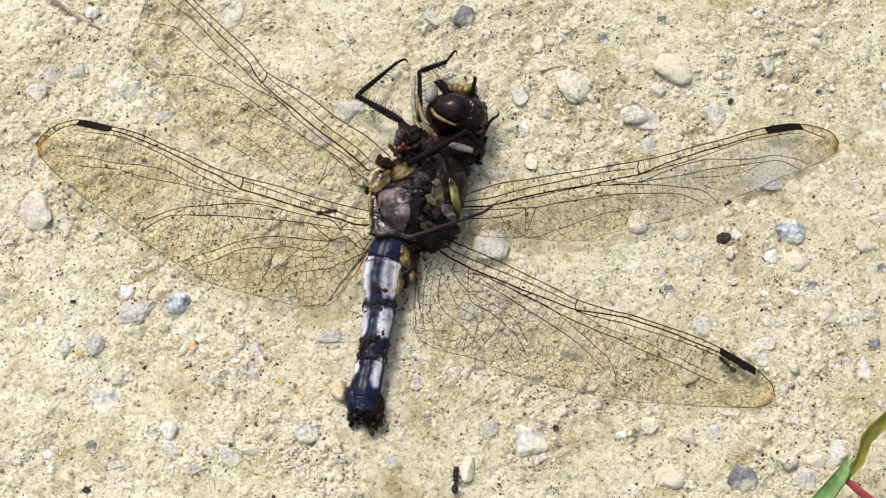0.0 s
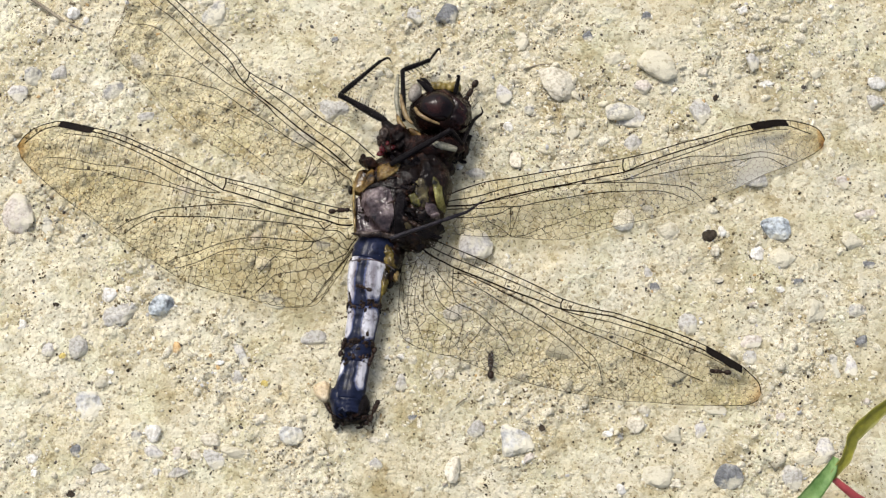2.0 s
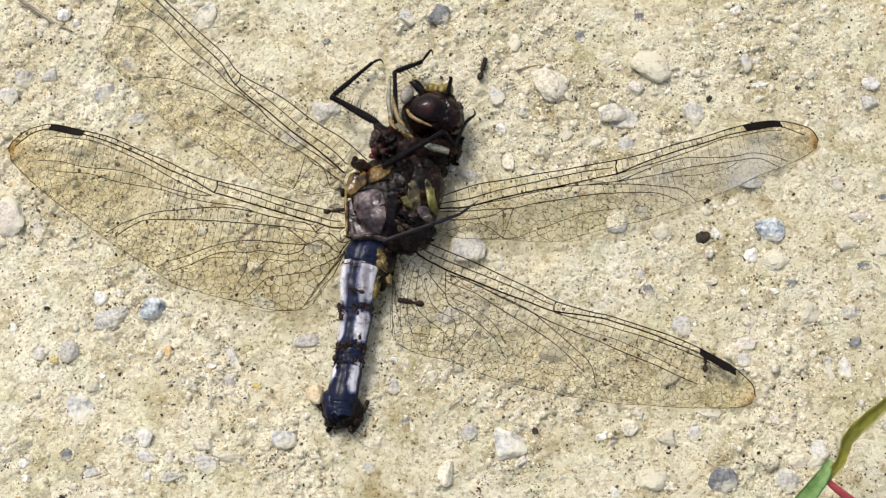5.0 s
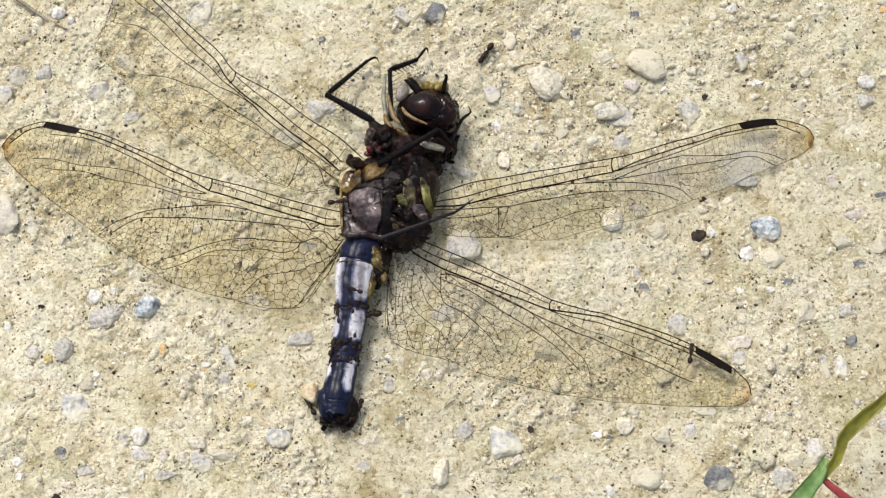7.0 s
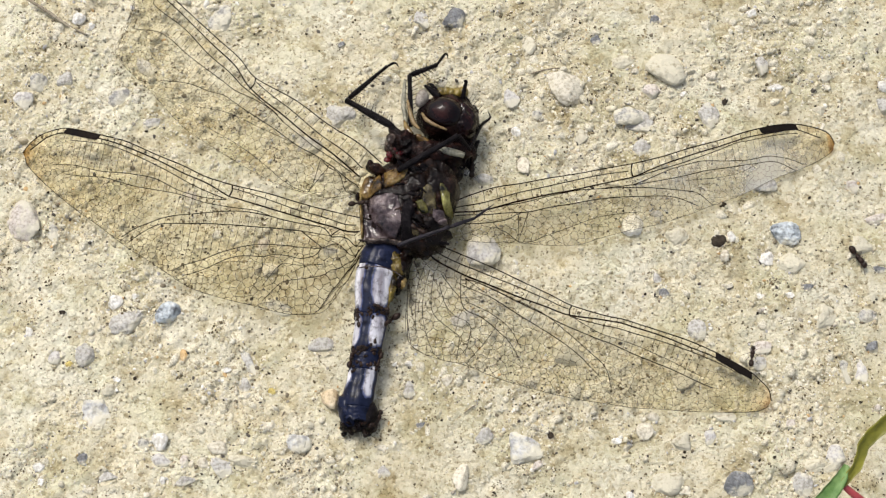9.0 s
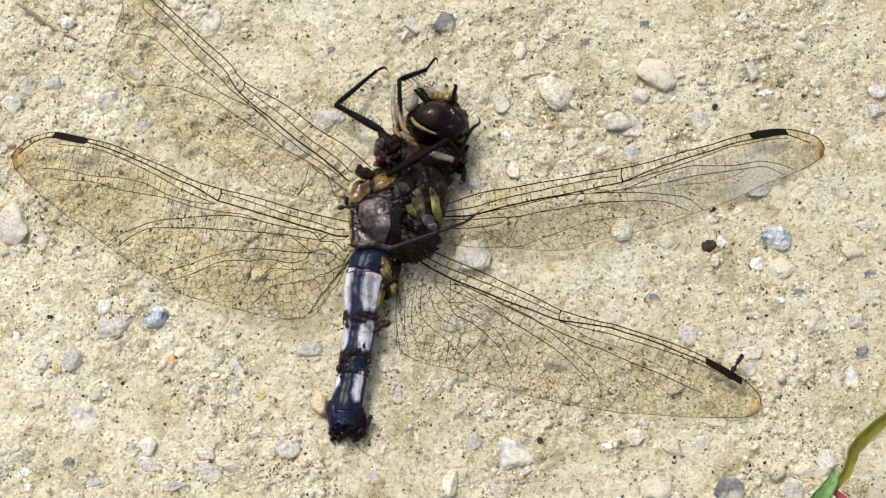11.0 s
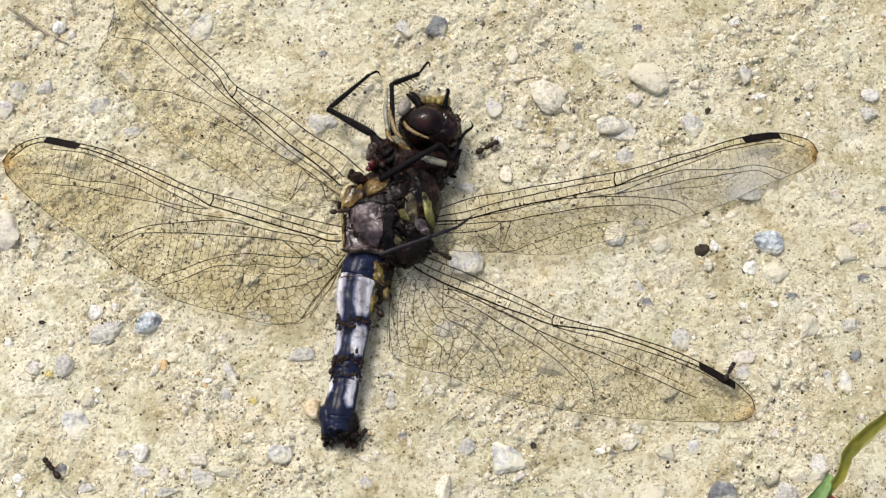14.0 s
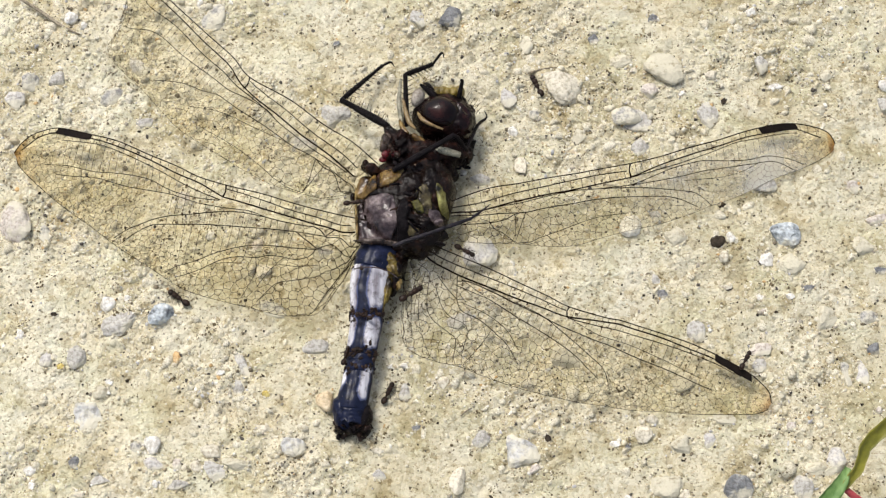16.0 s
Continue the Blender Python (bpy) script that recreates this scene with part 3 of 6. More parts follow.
def scatter_grit():
    rng = np.random.RandomState(3)
    n = 230000
    x, y = rng.uniform(-54, 54, n), rng.uniform(-35, 35, n)
    keep = rng.uniform(0, 1, n) < 0.02 + 0.85 * grit_mask(x, y) ** 2.4
    x, y = x[keep][:48000], y[keep][:48000]
    build_grit("sand_grains", x, y, np.clip(np.exp(rng.normal(-2.25, 0.42, len(x))), 0.05, 0.26), 1, 5, "loose sand grains, beige, white and grey", -0.4)
    # coarser grit, and grains heaped against the stones
    x, y = rng.uniform(-54, 54, 9000), rng.uniform(-35, 35, 9000)
    keep = rng.uniform(0, 1, len(x)) < 0.05 + 0.65 * grit_mask(x, y) ** 1.5
    x, y = x[keep], y[keep]
    r = np.clip(np.exp(rng.normal(-1.72, 0.36, len(x))), 0.12, 0.48)
    build_grit("coarse_grit", x, y, r, 2, 6, "coarse angular grit, cream, tan and white", -0.45)
    # lumps of the crust itself, in drifts
    x, y = rng.uniform(-54, 54, 19000), rng.uniform(-35, 35, 19000)
    keep = rng.uniform(0, 1, len(x)) < 0.04 + 0.62 * grit_mask(x + 2.0, y - 1.0) ** 2.2
    x, y = x[keep][:6000], y[keep][:6000]
    r = np.clip(np.exp(rng.normal(-1.35, 0.4, len(x))), 0.14, 0.68)
    build_grit("crust_clods", x, y, r, 2, 12, "small angular clods of the pale sandy crust", -0.35, CLOD)
    x, y = rng.uniform(-54, 54, 2300), rng.uniform(-35, 35, 2300)
    build_grit("dark_specks", x, y, np.clip(np.exp(rng.normal(-2.6, 0.42, len(x))), 0.035, 0.2), 1, 8, "tiny dark specks of soil on the sand", 0.2, STONE["black"])
    xs, ys = [], []
    for k in range(420):
        cx, cy = rng.uniform(-50, 50), rng.uniform(-31, 31)
        m = int(rng.uniform(4, 20) * (0.3 + grit_mask(cx, cy)))
        xs.append(rng.normal(cx, 0.45, m))
        ys.append(rng.normal(cy, 0.3, m))
    for cx, cy, spread, m in SOIL:
        xs.append(rng.normal(cx, spread, m))
        ys.append(rng.normal(cy, spread * 0.7, m))
    x, y = np.concatenate(xs), np.concatenate(ys)
    build_grit("soil_crumbs", x, y, np.clip(np.exp(rng.normal(-2.6, 0.4, len(x))), 0.03, 0.17), 1, 9, "dark brown soil crumbs strewn on the sand", 0.1, STONE["soil"])
    xs, ys = [], []
    for sx, sy, wide, deep, turn in STONES:
        m = int(5 + 9 * (wide + deep))
        a = rng.uniform(0, 6.28, m)
        d = rng.uniform(0.92, 1.22, m)
        u, v = np.cos(a) * d * wide / 2, np.sin(a) * d * deep / 2
        c, s = math.cos(radians(turn)), math.sin(radians(turn))
        xs.append(sx + u * c - v * s)
        ys.append(sy + u * s + v * c)
    x, y = np.concatenate(xs), np.concatenate(ys)
    build_grit("heaped_grains", x, y, np.clip(np.exp(rng.normal(-2.2, 0.4, len(x))), 0.06, 0.22), 1, 7, "sand grains heaped against the stones", 0.2)


build_ground()

# ---- pebbles ----
SAY = {
    "white": "white quartz pebble half sunk in the sand", "cream": "cream-coloured rounded pebble lying in the sand",
    "bluewhite": "pale stone with blue-grey patches bedded in the sand", "lilac": "smooth lilac-white stone lying in the sand", "tan": "sand-crusted tan stone bedded in the ground", "grey": "pale grey stone bedded flat in the sand",
    "blue": "mottled blue-grey and white stone in the sand", "dark": "dark slate-grey stone with pale mottling in the sand",
    "black": "tiny black crumb lying on the sand", "orange": "small orange-brown pebble on the sand",
    "sky": "pale blue-white stone with dark flecks in the sand", "peach": "round peach-coloured pebble beside the tail", "pink": "pinkish white pebble in the sand", "yellow": "tiny yellow grit stone on the sand"}
count = [0]


def pebble(x, y, wide, deep, colour, turn=0, up=0.35, round_=8.0, tall=0.62):
    """One stone: wide and deep across, up: how far its middle stands above the ground, in parts of its half height."""
    count[0] += 1
    STONES.append((x, y, wide, deep, turn))
    rng = np.random.RandomState(100 + count[0])
    bm = bmesh.new()
    bmesh.ops.create_icosphere(bm, subdivisions=4 if max(wide, deep) > 2.0 else 3, radius=1.0)
    planes = rng.normal(0, 1, (8, 3))
    planes /= np.linalg.norm(planes, axis=1)[:, None]
    away = rng.uniform(0.45, 0.88, 8)
    tz = tall * min(wide, deep) / 2
    for v in bm.verts:
        d = np.array(v.co[:])
        s = np.maximum(planes @ d, 0) / away
        r = 1.18 / ((s ** round_).sum() + 0.8) ** (1 / round_)
        q = Vector(d * r)
        q *= 1 + 0.1 * noise.fractal(q * 2.4 + Vector((count[0] * 1.3, 0, 0)), 0.8, 2.0, 5)
        v.co = Vector((q.x * wide / 2, q.y * deep / 2, q.z * tz)) * MM
    me = bpy.data.meshes.new("pebble")
    bm.to_mesh(me)
    bm.free()
    me.materials.append(STONE[colour])
    ob = new("crumb" if colour == "black" else "pebble", me)
    ob.matrix_basis = pose(x * MM, y * MM, (float(height(x, y)) + (up - 0.12) * tz) * MM, 0, 0, turn)
    tagged(ob, SAY[colour], "crumb" if colour == "black" else "pebble", "crumbs on the sand" if colour == "black" else "pebbles in the sand")


pebble(-43.56, 3.71, 3.39, 3.88, "pink", 10, 0.15)
pebble(-41.04, 2.62, 1.35, 2.92, "blue", 8, 0)
pebble(-34.49, -4.91, 1.67, 1.47, "white", 20, 0.3)
pebble(-32.40, -4.50, 0.78, 0.74, "white", 0, 0.4)
pebble(-33.08, -6.84, 3.43, 2.36, "grey", 25, -0.25)
pebble(-29.01, -6.37, 2.66, 2.26, "sky", 0, 0.1)
pebble(-39.38, -6.20, 0.66, 0.45, "black", 0, 0.5)
pebble(-42.56, -7.88, 0.77, 1.35, "white", 0, 0.3)
pebble(-27.24, -10.46, 0.77, 1.11, "orange", 0, 0.5)
pebble(-38.42, -11.44, 0.77, 0.72, "yellow", 0, 0.2)
pebble(-39.85, -10.70, 1.21, 1.77, "lilac", 0, 0)
pebble(-36.73, -10.52, 1.98, 2.22, "grey", 0, 0)
pebble(-35.51, -15.95, 3.91, 3.25, "bluewhite", 0, -0.1)
pebble(-29.07, -19.12, 1.62, 1.61, "white", 0, 0.55)
pebble(-28.95, -21.09, 2.15, 1.49, "lilac", 0, 0.15)
pebble(-28.57, -22.95, 0.86, 0.84, "white", 0, 0.4)
pebble(-30.73, -19.39, 1.62, 1.18, "blue", 0, -0.1)
pebble(-23.17, -19.72, 2.15, 1.39, "cream", -15, 0.3)
pebble(-24.98, -21.15, 1.18, 1.27, "cream", 0, 0.3)
pebble(-26.66, -20.76, 1.07, 1.49, "pink", 0, 0.15)
pebble(-23.08, -21.58, 2.25, 1.91, "grey", 0, 0)
pebble(-26.55, -22.84, 2.14, 1.27, "grey", 0, 0)
pebble(-36.34, -20.77, 1.40, 1.17, "dark", 0, 0.3)
pebble(-40.59, -21.38, 1.07, 1.17, "white", 0, 0.5)
pebble(-40.13, -23.01, 0.80, 0.79, "white", 0, 0.5)
pebble(-33.75, -22.46, 2.25, 1.16, "grey", 0, -0.1)
pebble(-20.89, -11.26, 1.31, 2.54, "grey", 30, 0)
pebble(-13.82, -9.54, 2.53, 1.67, "grey", 0, 0.15)
pebble(-12.9, -14.9, 2.6, 2.6, "peach", 0, 0.6, 3, 0.85)
pebble(-15.65, -19.00, 2.26, 2.03, "bluewhite", 10, 0.15)
pebble(-7.88, -19.71, 1.08, 0.64, "cream", 0, 0.4)
pebble(-1.67, -12.95, 1.31, 1.43, "cream", 0, 0.3)
pebble(-5.26, -13.80, 1.31, 1.53, "grey", 0, 0.1)
pebble(-5.18, -11.25, 0.88, 0.77, "white", 0, 0.3)
pebble(-7.52, -21.95, 1.18, 1.16, "lilac", 0, -0.1)
pebble(2.08, -0.01, 2.91, 3.47, "lilac", 10, 0.1)
pebble(5.56, -19.48, 3.66, 4.70, "bluewhite", 12, -0.1, 9)
pebble(-0.08, -22.55, 1.50, 2.74, "cream", -28, 0.5)
pebble(7.15, -21.45, 1.23, 0.85, "pink", 30, 0.15)
pebble(8.32, -18.43, 0.65, 0.70, "black", 0, 0.5)
pebble(14.72, -18.87, 0.91, 0.86, "white", 0, 0.5)
pebble(17.49, -18.04, 1.51, 1.61, "cream", 0, 0.45)
pebble(18.08, -16.65, 1.30, 0.97, "cream", 0, 0.3)
pebble(15.84, -19.14, 0.70, 0.64, "dark", 0, 0.3)
pebble(23.60, -18.80, 1.08, 1.71, "lilac", 5, 0.15)
pebble(26.06, -23.07, 2.77, 2.42, "dark", 0, 0.3)
pebble(35.38, -20.23, 2.36, 2.45, "lilac", 0, 0.1)
pebble(31.50, -17.25, 0.97, 0.86, "pink", 0, 0.15)
pebble(37.10, -11.52, 1.42, 3.09, "blue", 0, -0.1)
pebble(38.57, -12.20, 1.09, 2.64, "lilac", 10, -0.1)
pebble(39.99, -9.52, 1.48, 1.39, "dark", 0, 0.3)
pebble(39.62, -6.53, 1.65, 1.57, "blue", 0, -0.1)
pebble(29.03, -9.64, 1.97, 1.67, "pink", 0, 0.1)
pebble(23.09, -7.63, 1.98, 2.02, "grey", 0, 0.15)
pebble(35.37, -6.64, 2.53, 2.81, "tan", 0, -0.1)
pebble(31.96, 2.26, 2.92, 2.56, "sky", -10, 0.15, 14)
pebble(30.06, -0.43, 1.79, 1.50, "white", -8, 0.3)
pebble(32.45, -0.60, 2.34, 2.42, "tan", 0, 0.1)
pebble(25.89, -0.25, 1.23, 1.38, "cream", 0, 0.3)
pebble(26.61, 1.90, 0.95, 1.16, "white", 0, 0.5)
pebble(25.40, 1.24, 1.23, 1.28, "black", 70, 0.4)
pebble(34.05, -3.44, 1.22, 0.74, "dark", 0, 0.3)
pebble(16.78, 3.10, 2.02, 2.10, "white", 0, 0.4)
pebble(19.35, 4.19, 1.47, 1.41, "grey", 0, 0.15)
pebble(-39.99, 25.88, 1.47, 1.60, "white", 0, 0.3)
pebble(-38.70, 25.16, 0.88, 0.83, "white", 0, 0.3)
pebble(-25.74, 26.20, 3.66, 2.94, "blue", 35, -0.1)
pebble(-45.33, 16.81, 2.09, 2.22, "lilac", 0, 0.15)
pebble(-43.60, 18.92, 2.10, 1.99, "blue", 0, -0.1)
pebble(-40.86, 18.92, 1.75, 1.87, "grey", 0, -0.1)
pebble(-32.64, 20.46, 2.33, 2.51, "lilac", 20, -0.1)
pebble(-35.15, 17.13, 2.32, 2.10, "blue", 20, -0.1)
pebble(-0.71, 26.38, 2.94, 2.56, "dark", 15, 0.3)
pebble(-4.41, 25.86, 2.12, 1.92, "grey", 0, -0.1)
pebble(-12.59, 23.18, 0.70, 0.76, "dark", 0, 0.3)
pebble(-12.73, 15.02, 3.23, 3.07, "grey", 0, -0.1)
pebble(10.32, 18.19, 3.36, 3.84, "cream", 40, 0.3)
pebble(7.02, 22.77, 1.46, 1.89, "tan", 0, 0.15)
pebble(5.04, 16.92, 1.39, 2.10, "lilac", 0, 0)
pebble(7.55, 15.01, 1.15, 1.10, "blue", 0, 0.15)
pebble(5.40, 13.13, 1.03, 1.22, "white", 20, 0.4)
pebble(11.93, 12.62, 1.43, 1.70, "tan", 0, 0.15)
pebble(6.16, 9.39, 1.48, 1.80, "cream", 40, 0.3)
pebble(0.41, 8.78, 0.68, 0.72, "white", 0, 0.3)
pebble(20.92, 19.72, 3.83, 3.37, "tan", 8, 0.15)
pebble(19.39, 17.42, 1.85, 1.61, "pink", 0, 0.15)
pebble(22.57, 17.42, 0.81, 0.80, "white", 0, 0.3)
pebble(16.67, 21.01, 2.21, 1.63, "tan", 0, 0.1)
pebble(30.57, 20.81, 1.63, 2.38, "grey", 0, -0.1)
pebble(32.15, 18.24, 1.62, 0.68, "white", 8, 0.3)
pebble(37.33, 19.39, 1.28, 1.37, "tan", 0, 0.15)
pebble(26.80, 16.46, 0.63, 0.74, "black", 0, 0.4)
pebble(25.00, 15.01, 2.30, 2.45, "grey", 0, -0.1)
pebble(16.93, 14.88, 2.53, 2.69, "blue", 0, 0.1)
pebble(30.07, 26.55, 1.06, 1.15, "white", 0, 0.4)
pebble(17.90, 11.25, 1.94, 2.05, "grey", 0, 0.15)
pebble(43.43, 18.17, 1.62, 1.36, "white", 0, 0.3)
pebble(43.08, 16.07, 2.07, 1.84, "grey", 0, -0.1)
pebble(39.25, 7.42, 1.25, 1.43, "pink", 0, 0.15)
pebble(41.34, 3.83, 2.02, 1.29, "pink", -5, 0.1)
pebble(36.42, 15.51, 1.44, 1.10, "tan", 0, 0.15)
pebble(25.66, 19.21, 1.16, 1.24, "cream", 0, 0.3)
pebble(-31.62, 14.49, 1.91, 1.35, "grey", 0, -0.2)
pebble(17.72, 20.04, 1.01, 0.79, "cream")
pebble(37.36, 18.24, 0.73, 0.62, "cream")
pebble(18.11, 14.18, 2.92, 2.47, "grey", 0, -0.1)
pebble(45.90, 26.43, 1.01, 0.90, "orange")
pebble(19.92, 25.90, 1.12, 0.90, "dark", 0, 0.1)
pebble(13.85, 23.67, 1.12, 1.23, "dark", 0, 0)
pebble(26.08, 5.19, 0.73, 0.62, "black", 20, 0.5)
pebble(-20.02, 0.96, 1.91, 1.80, "pink", 0, 0)
pebble(-24.57, 2.04, 1.23, 0.79, "white", 10, 0.3)
pebble(-19.24, -1.73, 1.80, 1.46, "cream", 0, 0.2)
pebble(-27.47, 5.80, 1.91, 1.57, "pink", 0, -0.2)
pebble(-18.44, -5.44, 2.92, 1.57, "blue", -15, -0.1)
pebble(-15.73, 11.98, 2.47, 1.91, "grey", 0, -0.2)
pebble(-14.78, 8.56, 1.35, 1.12, "cream", 0, 0.2)
pebble(-13.42, 0.36, 2.81, 1.68, "grey", 0, -0.1)
pebble(2.05, 7.94, 2.02, 1.68, "grey", 0, 0)
pebble(25.77, 1.38, 1.18, 1.01, "black", 30, 0.3)
pebble(21.18, 1.86, 2.13, 1.80, "tan", 0, 0.1)
pebble(30.51, 7.33, 2.47, 1.46, "grey", 0, -0.1)
pebble(39.68, 0.78, 2.36, 2.13, "tan", 0, 0.2)
pebble(44.04, 5.80, 1.68, 0.79, "dark", 0, 0.2)
pebble(43.02, 0.36, 2.02, 1.68, "tan", 0, 0.1)
pebble(19.71, -3.97, 1.35, 1.01, "dark", 0, 0)
pebble(19.04, -2.61, 1.35, 1.57, "grey", 0, -0.1)
pebble(32.05, -4.38, 0.90, 0.67, "white")
pebble(29.16, -4.38, 0.84, 0.67, "white")
pebble(29.46, -5.85, 0.79, 0.56, "pink", 0, 0.2)
pebble(41.18, -1.55, 1.12, 0.90, "dark", 0, 0)
pebble(25.99, -3.21, 1.12, 0.79, "cream")
pebble(28.62, 9.18, 1.57, 1.12, "grey", 0, -0.1)
pebble(-34.30, -13.89, 1.35, 1.35, "tan", 0, 0.3)
pebble(-33.71, -12.87, 0.79, 0.67, "white")
pebble(-21.26, -13.44, 1.68, 2.13, "grey", 0, -0.3)
pebble(-22.97, -11.90, 0.79, 0.67, "white")
pebble(-18.51, -14.06, 0.73, 0.73, "yellow", 0, 0.2)
pebble(-18.65, -17.54, 1.35, 1.01, "cream")
pebble(-35.55, -23.70, 1.12, 0.67, "cream")
pebble(-36.53, -24.95, 1.23, 0.67, "black", 0, 0.3)
pebble(-21.11, -20.92, 2.36, 1.68, "tan", 0, 0.1)
pebble(-6.59, -11.27, 0.67, 0.51, "white")
pebble(-4.01, -17.37, 1.12, 0.79, "dark", 0, -0.1)
pebble(1.95, -18.48, 2.02, 1.57, "grey", 0, -0.1)
pebble(10.50, -10.47, 2.81, 2.58, "tan", 0, 0)
pebble(0.33, -6.72, 2.47, 2.02, "grey", 0, 0)
pebble(6.62, -13.04, 1.01, 0.79, "cream")
pebble(21.12, -19.26, 2.13, 1.91, "tan", 0, 0.3)
pebble(35.02, -21.41, 1.68, 1.35, "tan", 0, 0)
pebble(19.20, -22.89, 2.92, 2.58, "tan", 0, 0.1)
pebble(15.83, -24.41, 0.95, 1.07, "white", 0, 0.5)
pebble(21.20, -23.87, 1.01, 0.90, "cream", 0, 0.4)
pebble(42.15, -17.93, 1.68, 1.35, "blue", 0, 0.1)
pebble(21.23, -12.98, 3.26, 2.36, "tan", 0, 0)
pebble(28.77, -11.16, 1.23, 1.91, "grey", 0, 0.1)
pebble(39.82, -15.81, 0.84, 0.79, "pink", 0, 0.3)
pebble(32.20, -23.32, 1.91, 2.24, "grey", 0, -0.1)
pebble(33.41, -21.41, 2.02, 1.46, "tan", 0, 0.1)
pebble(25.03, -16.70, 2.02, 1.57, "tan", 0, 0.1)
pebble(-4.63, -9.50, 0.56, 0.56, "white", 0, 0.6)


scatter_grit()


# ---- dead dragonfly ----
BASE = Vector((-6.98, 1.26, 0.0))
dragonfly = new("dragonfly")
dragonfly.location = BASE * MM
tagged(dragonfly, "dead dragonfly with torn dark body and clear wings, on sand", "dragonfly")
HOME = Matrix.Translation(-BASE * MM)


def body(name, shape, materials, label="", parent=None):
    return part(name, shape, materials, parent or dragonfly, label, HOME if parent is None else None)


def clip_cell(poly, mx, my, nx, ny):
    """Keeps the side of a polygon where (p - m) . n < 0."""
    out = []
    for i in range(len(poly)):
        a, b = poly[i - 1], poly[i]
        da = (a[0] - mx) * nx + (a[1] - my) * ny
        db = (b[0] - mx) * nx + (b[1] - my) * ny
        if (da < 0) != (db < 0):
            t = da / (da - db)
            out.append((a[0] + t * (b[0] - a[0]), a[1] + t * (b[1] - a[1])))
        if db < 0:
            out.append(b)
    return out


class Wing:
    """A wing from its leading and trailing edge (root to tip, on the plan), built along its own axis.
    Places on it are (share of its length, share of its depth behind the leading edge)."""

    def __init__(self, front, back, z_root, z_tip, z_back, stigma, nodus, skin, seed, label, cell_root, cell_tip, fine):
        root, tip = np.array(front[0]), np.array(front[-1])
        ax = (tip - root) / np.linalg.norm(tip - root)
        self.length = float(np.linalg.norm(tip - root))
        ay = np.array([-ax[1], ax[0]])
        if (np.array(front[len(front) // 2]) - root) @ ay < (np.array(back[len(back) // 2]) - root) @ ay:
            ay = -ay
        self.flip = ax[0] * ay[1] - ax[1] * ay[0] < 0

        def local(points):
            q = np.array(spline([((np.array(p) - root) @ ax, (np.array(p) - root) @ ay) for p in points], 160))
            q[:, 0] = np.maximum.accumulate(q[:, 0])
            return q

        self.f, self.b = local(front), local(list(back) + [front[-1]])
        self.z_root, self.z_tip, self.z_back = z_root, z_tip, z_back
        self.stigma, self.nodus, self.fine = stigma, nodus, fine
        self.cell_root, self.cell_tip = cell_root, cell_tip
        self.rng, self.seed = random.Random(seed), seed
        self.lines = []
        m = Matrix(((ax[0], -ax[1], 0, 0), (ax[1], ax[0], 0, 0), (0, 0, 1, 0), (0, 0, 0, 1)))
        place = Matrix.Translation((Vector((*root, 0)) - BASE) * MM) @ m
        s = Shape()
        nx, nv = 110, 22
        shares = [0.9995 * (1 - (1 - i / nx) ** 1.25) for i in range(nx + 1)]
        for a in shares:
            for k in range(nv + 1):
                s.v.append(self.at(a, k / nv))
        for i in range(nx):
            for k in range(nv):
                a = i * (nv + 1) + k
                s.f.append((a, a + nv + 1, a + nv + 2, a + 1))
                s.m.append(0)
        self.ob = part("wing", s, skin, dragonfly, label, place)
        for v, rad in ((0.0, [0.06, 0.055, 0.06, 0.05]), (1.0, [0.026, 0.022, 0.022, 0.04])):
            s = Shape()
            s.tube([self.at(a, v) for a in shares], [r * (fine if v else 1.0) for r in rad], 5)
            part("edge_vein" if v else "vein", s, VEIN, self.ob)

    def top(self, x):
        return float(np.interp(x, self.f[:, 0], self.f[:, 1]))

    def low(self, x):
        return min(float(np.interp(x, self.b[:, 0], self.b[:, 1])), self.top(x) - 0.02)

    def at(self, share, v):
        s = min(max(share, 0), 0.9995)
        v = min(max(v, 0), 1)
        x = s * self.length
        t = self.top(x)
        y = t + (self.low(x) - t) * v
        fold = 0.12 * math.sin(v * 19) * (1 - v) * (1 - 0.6 * s)
        z = self.z_root + (self.z_tip - self.z_root) * s + (self.z_back - self.z_root * 0.3) * v * (1 - 0.4 * s) + 0.5 * math.sin(math.pi * s) * (1 - v) + fold
        return Vector((x, -y if self.flip else y, z))

    def depth(self, share):
        x = min(max(share, 0), 0.999) * self.length
        return max(self.top(x) - self.low(x), 0.05)

    def vein(self, points, radius, straight=False):
        """One main vein, thinning a little outwards."""
        n = 10 + int(60 * abs(points[-1][0] - points[0][0]))
        way = [np.array(p) for p in points] if straight else spline(points, n)
        s = Shape()
        s.tube([self.at(*q) for q in way], [radius * 1.25, radius * 1.2, radius * 1.12, radius * 0.95], 5)
        part("vein", s, VEIN, self.ob)
        self.lines.append(np.array(way))

    def line(self, k, share):
        if k < 0:
            return 0.0
        q = self.lines[k]
        q = q[np.argsort(q[:, 0])]
        return float(np.interp(share, q[:, 0], q[:, 1]))

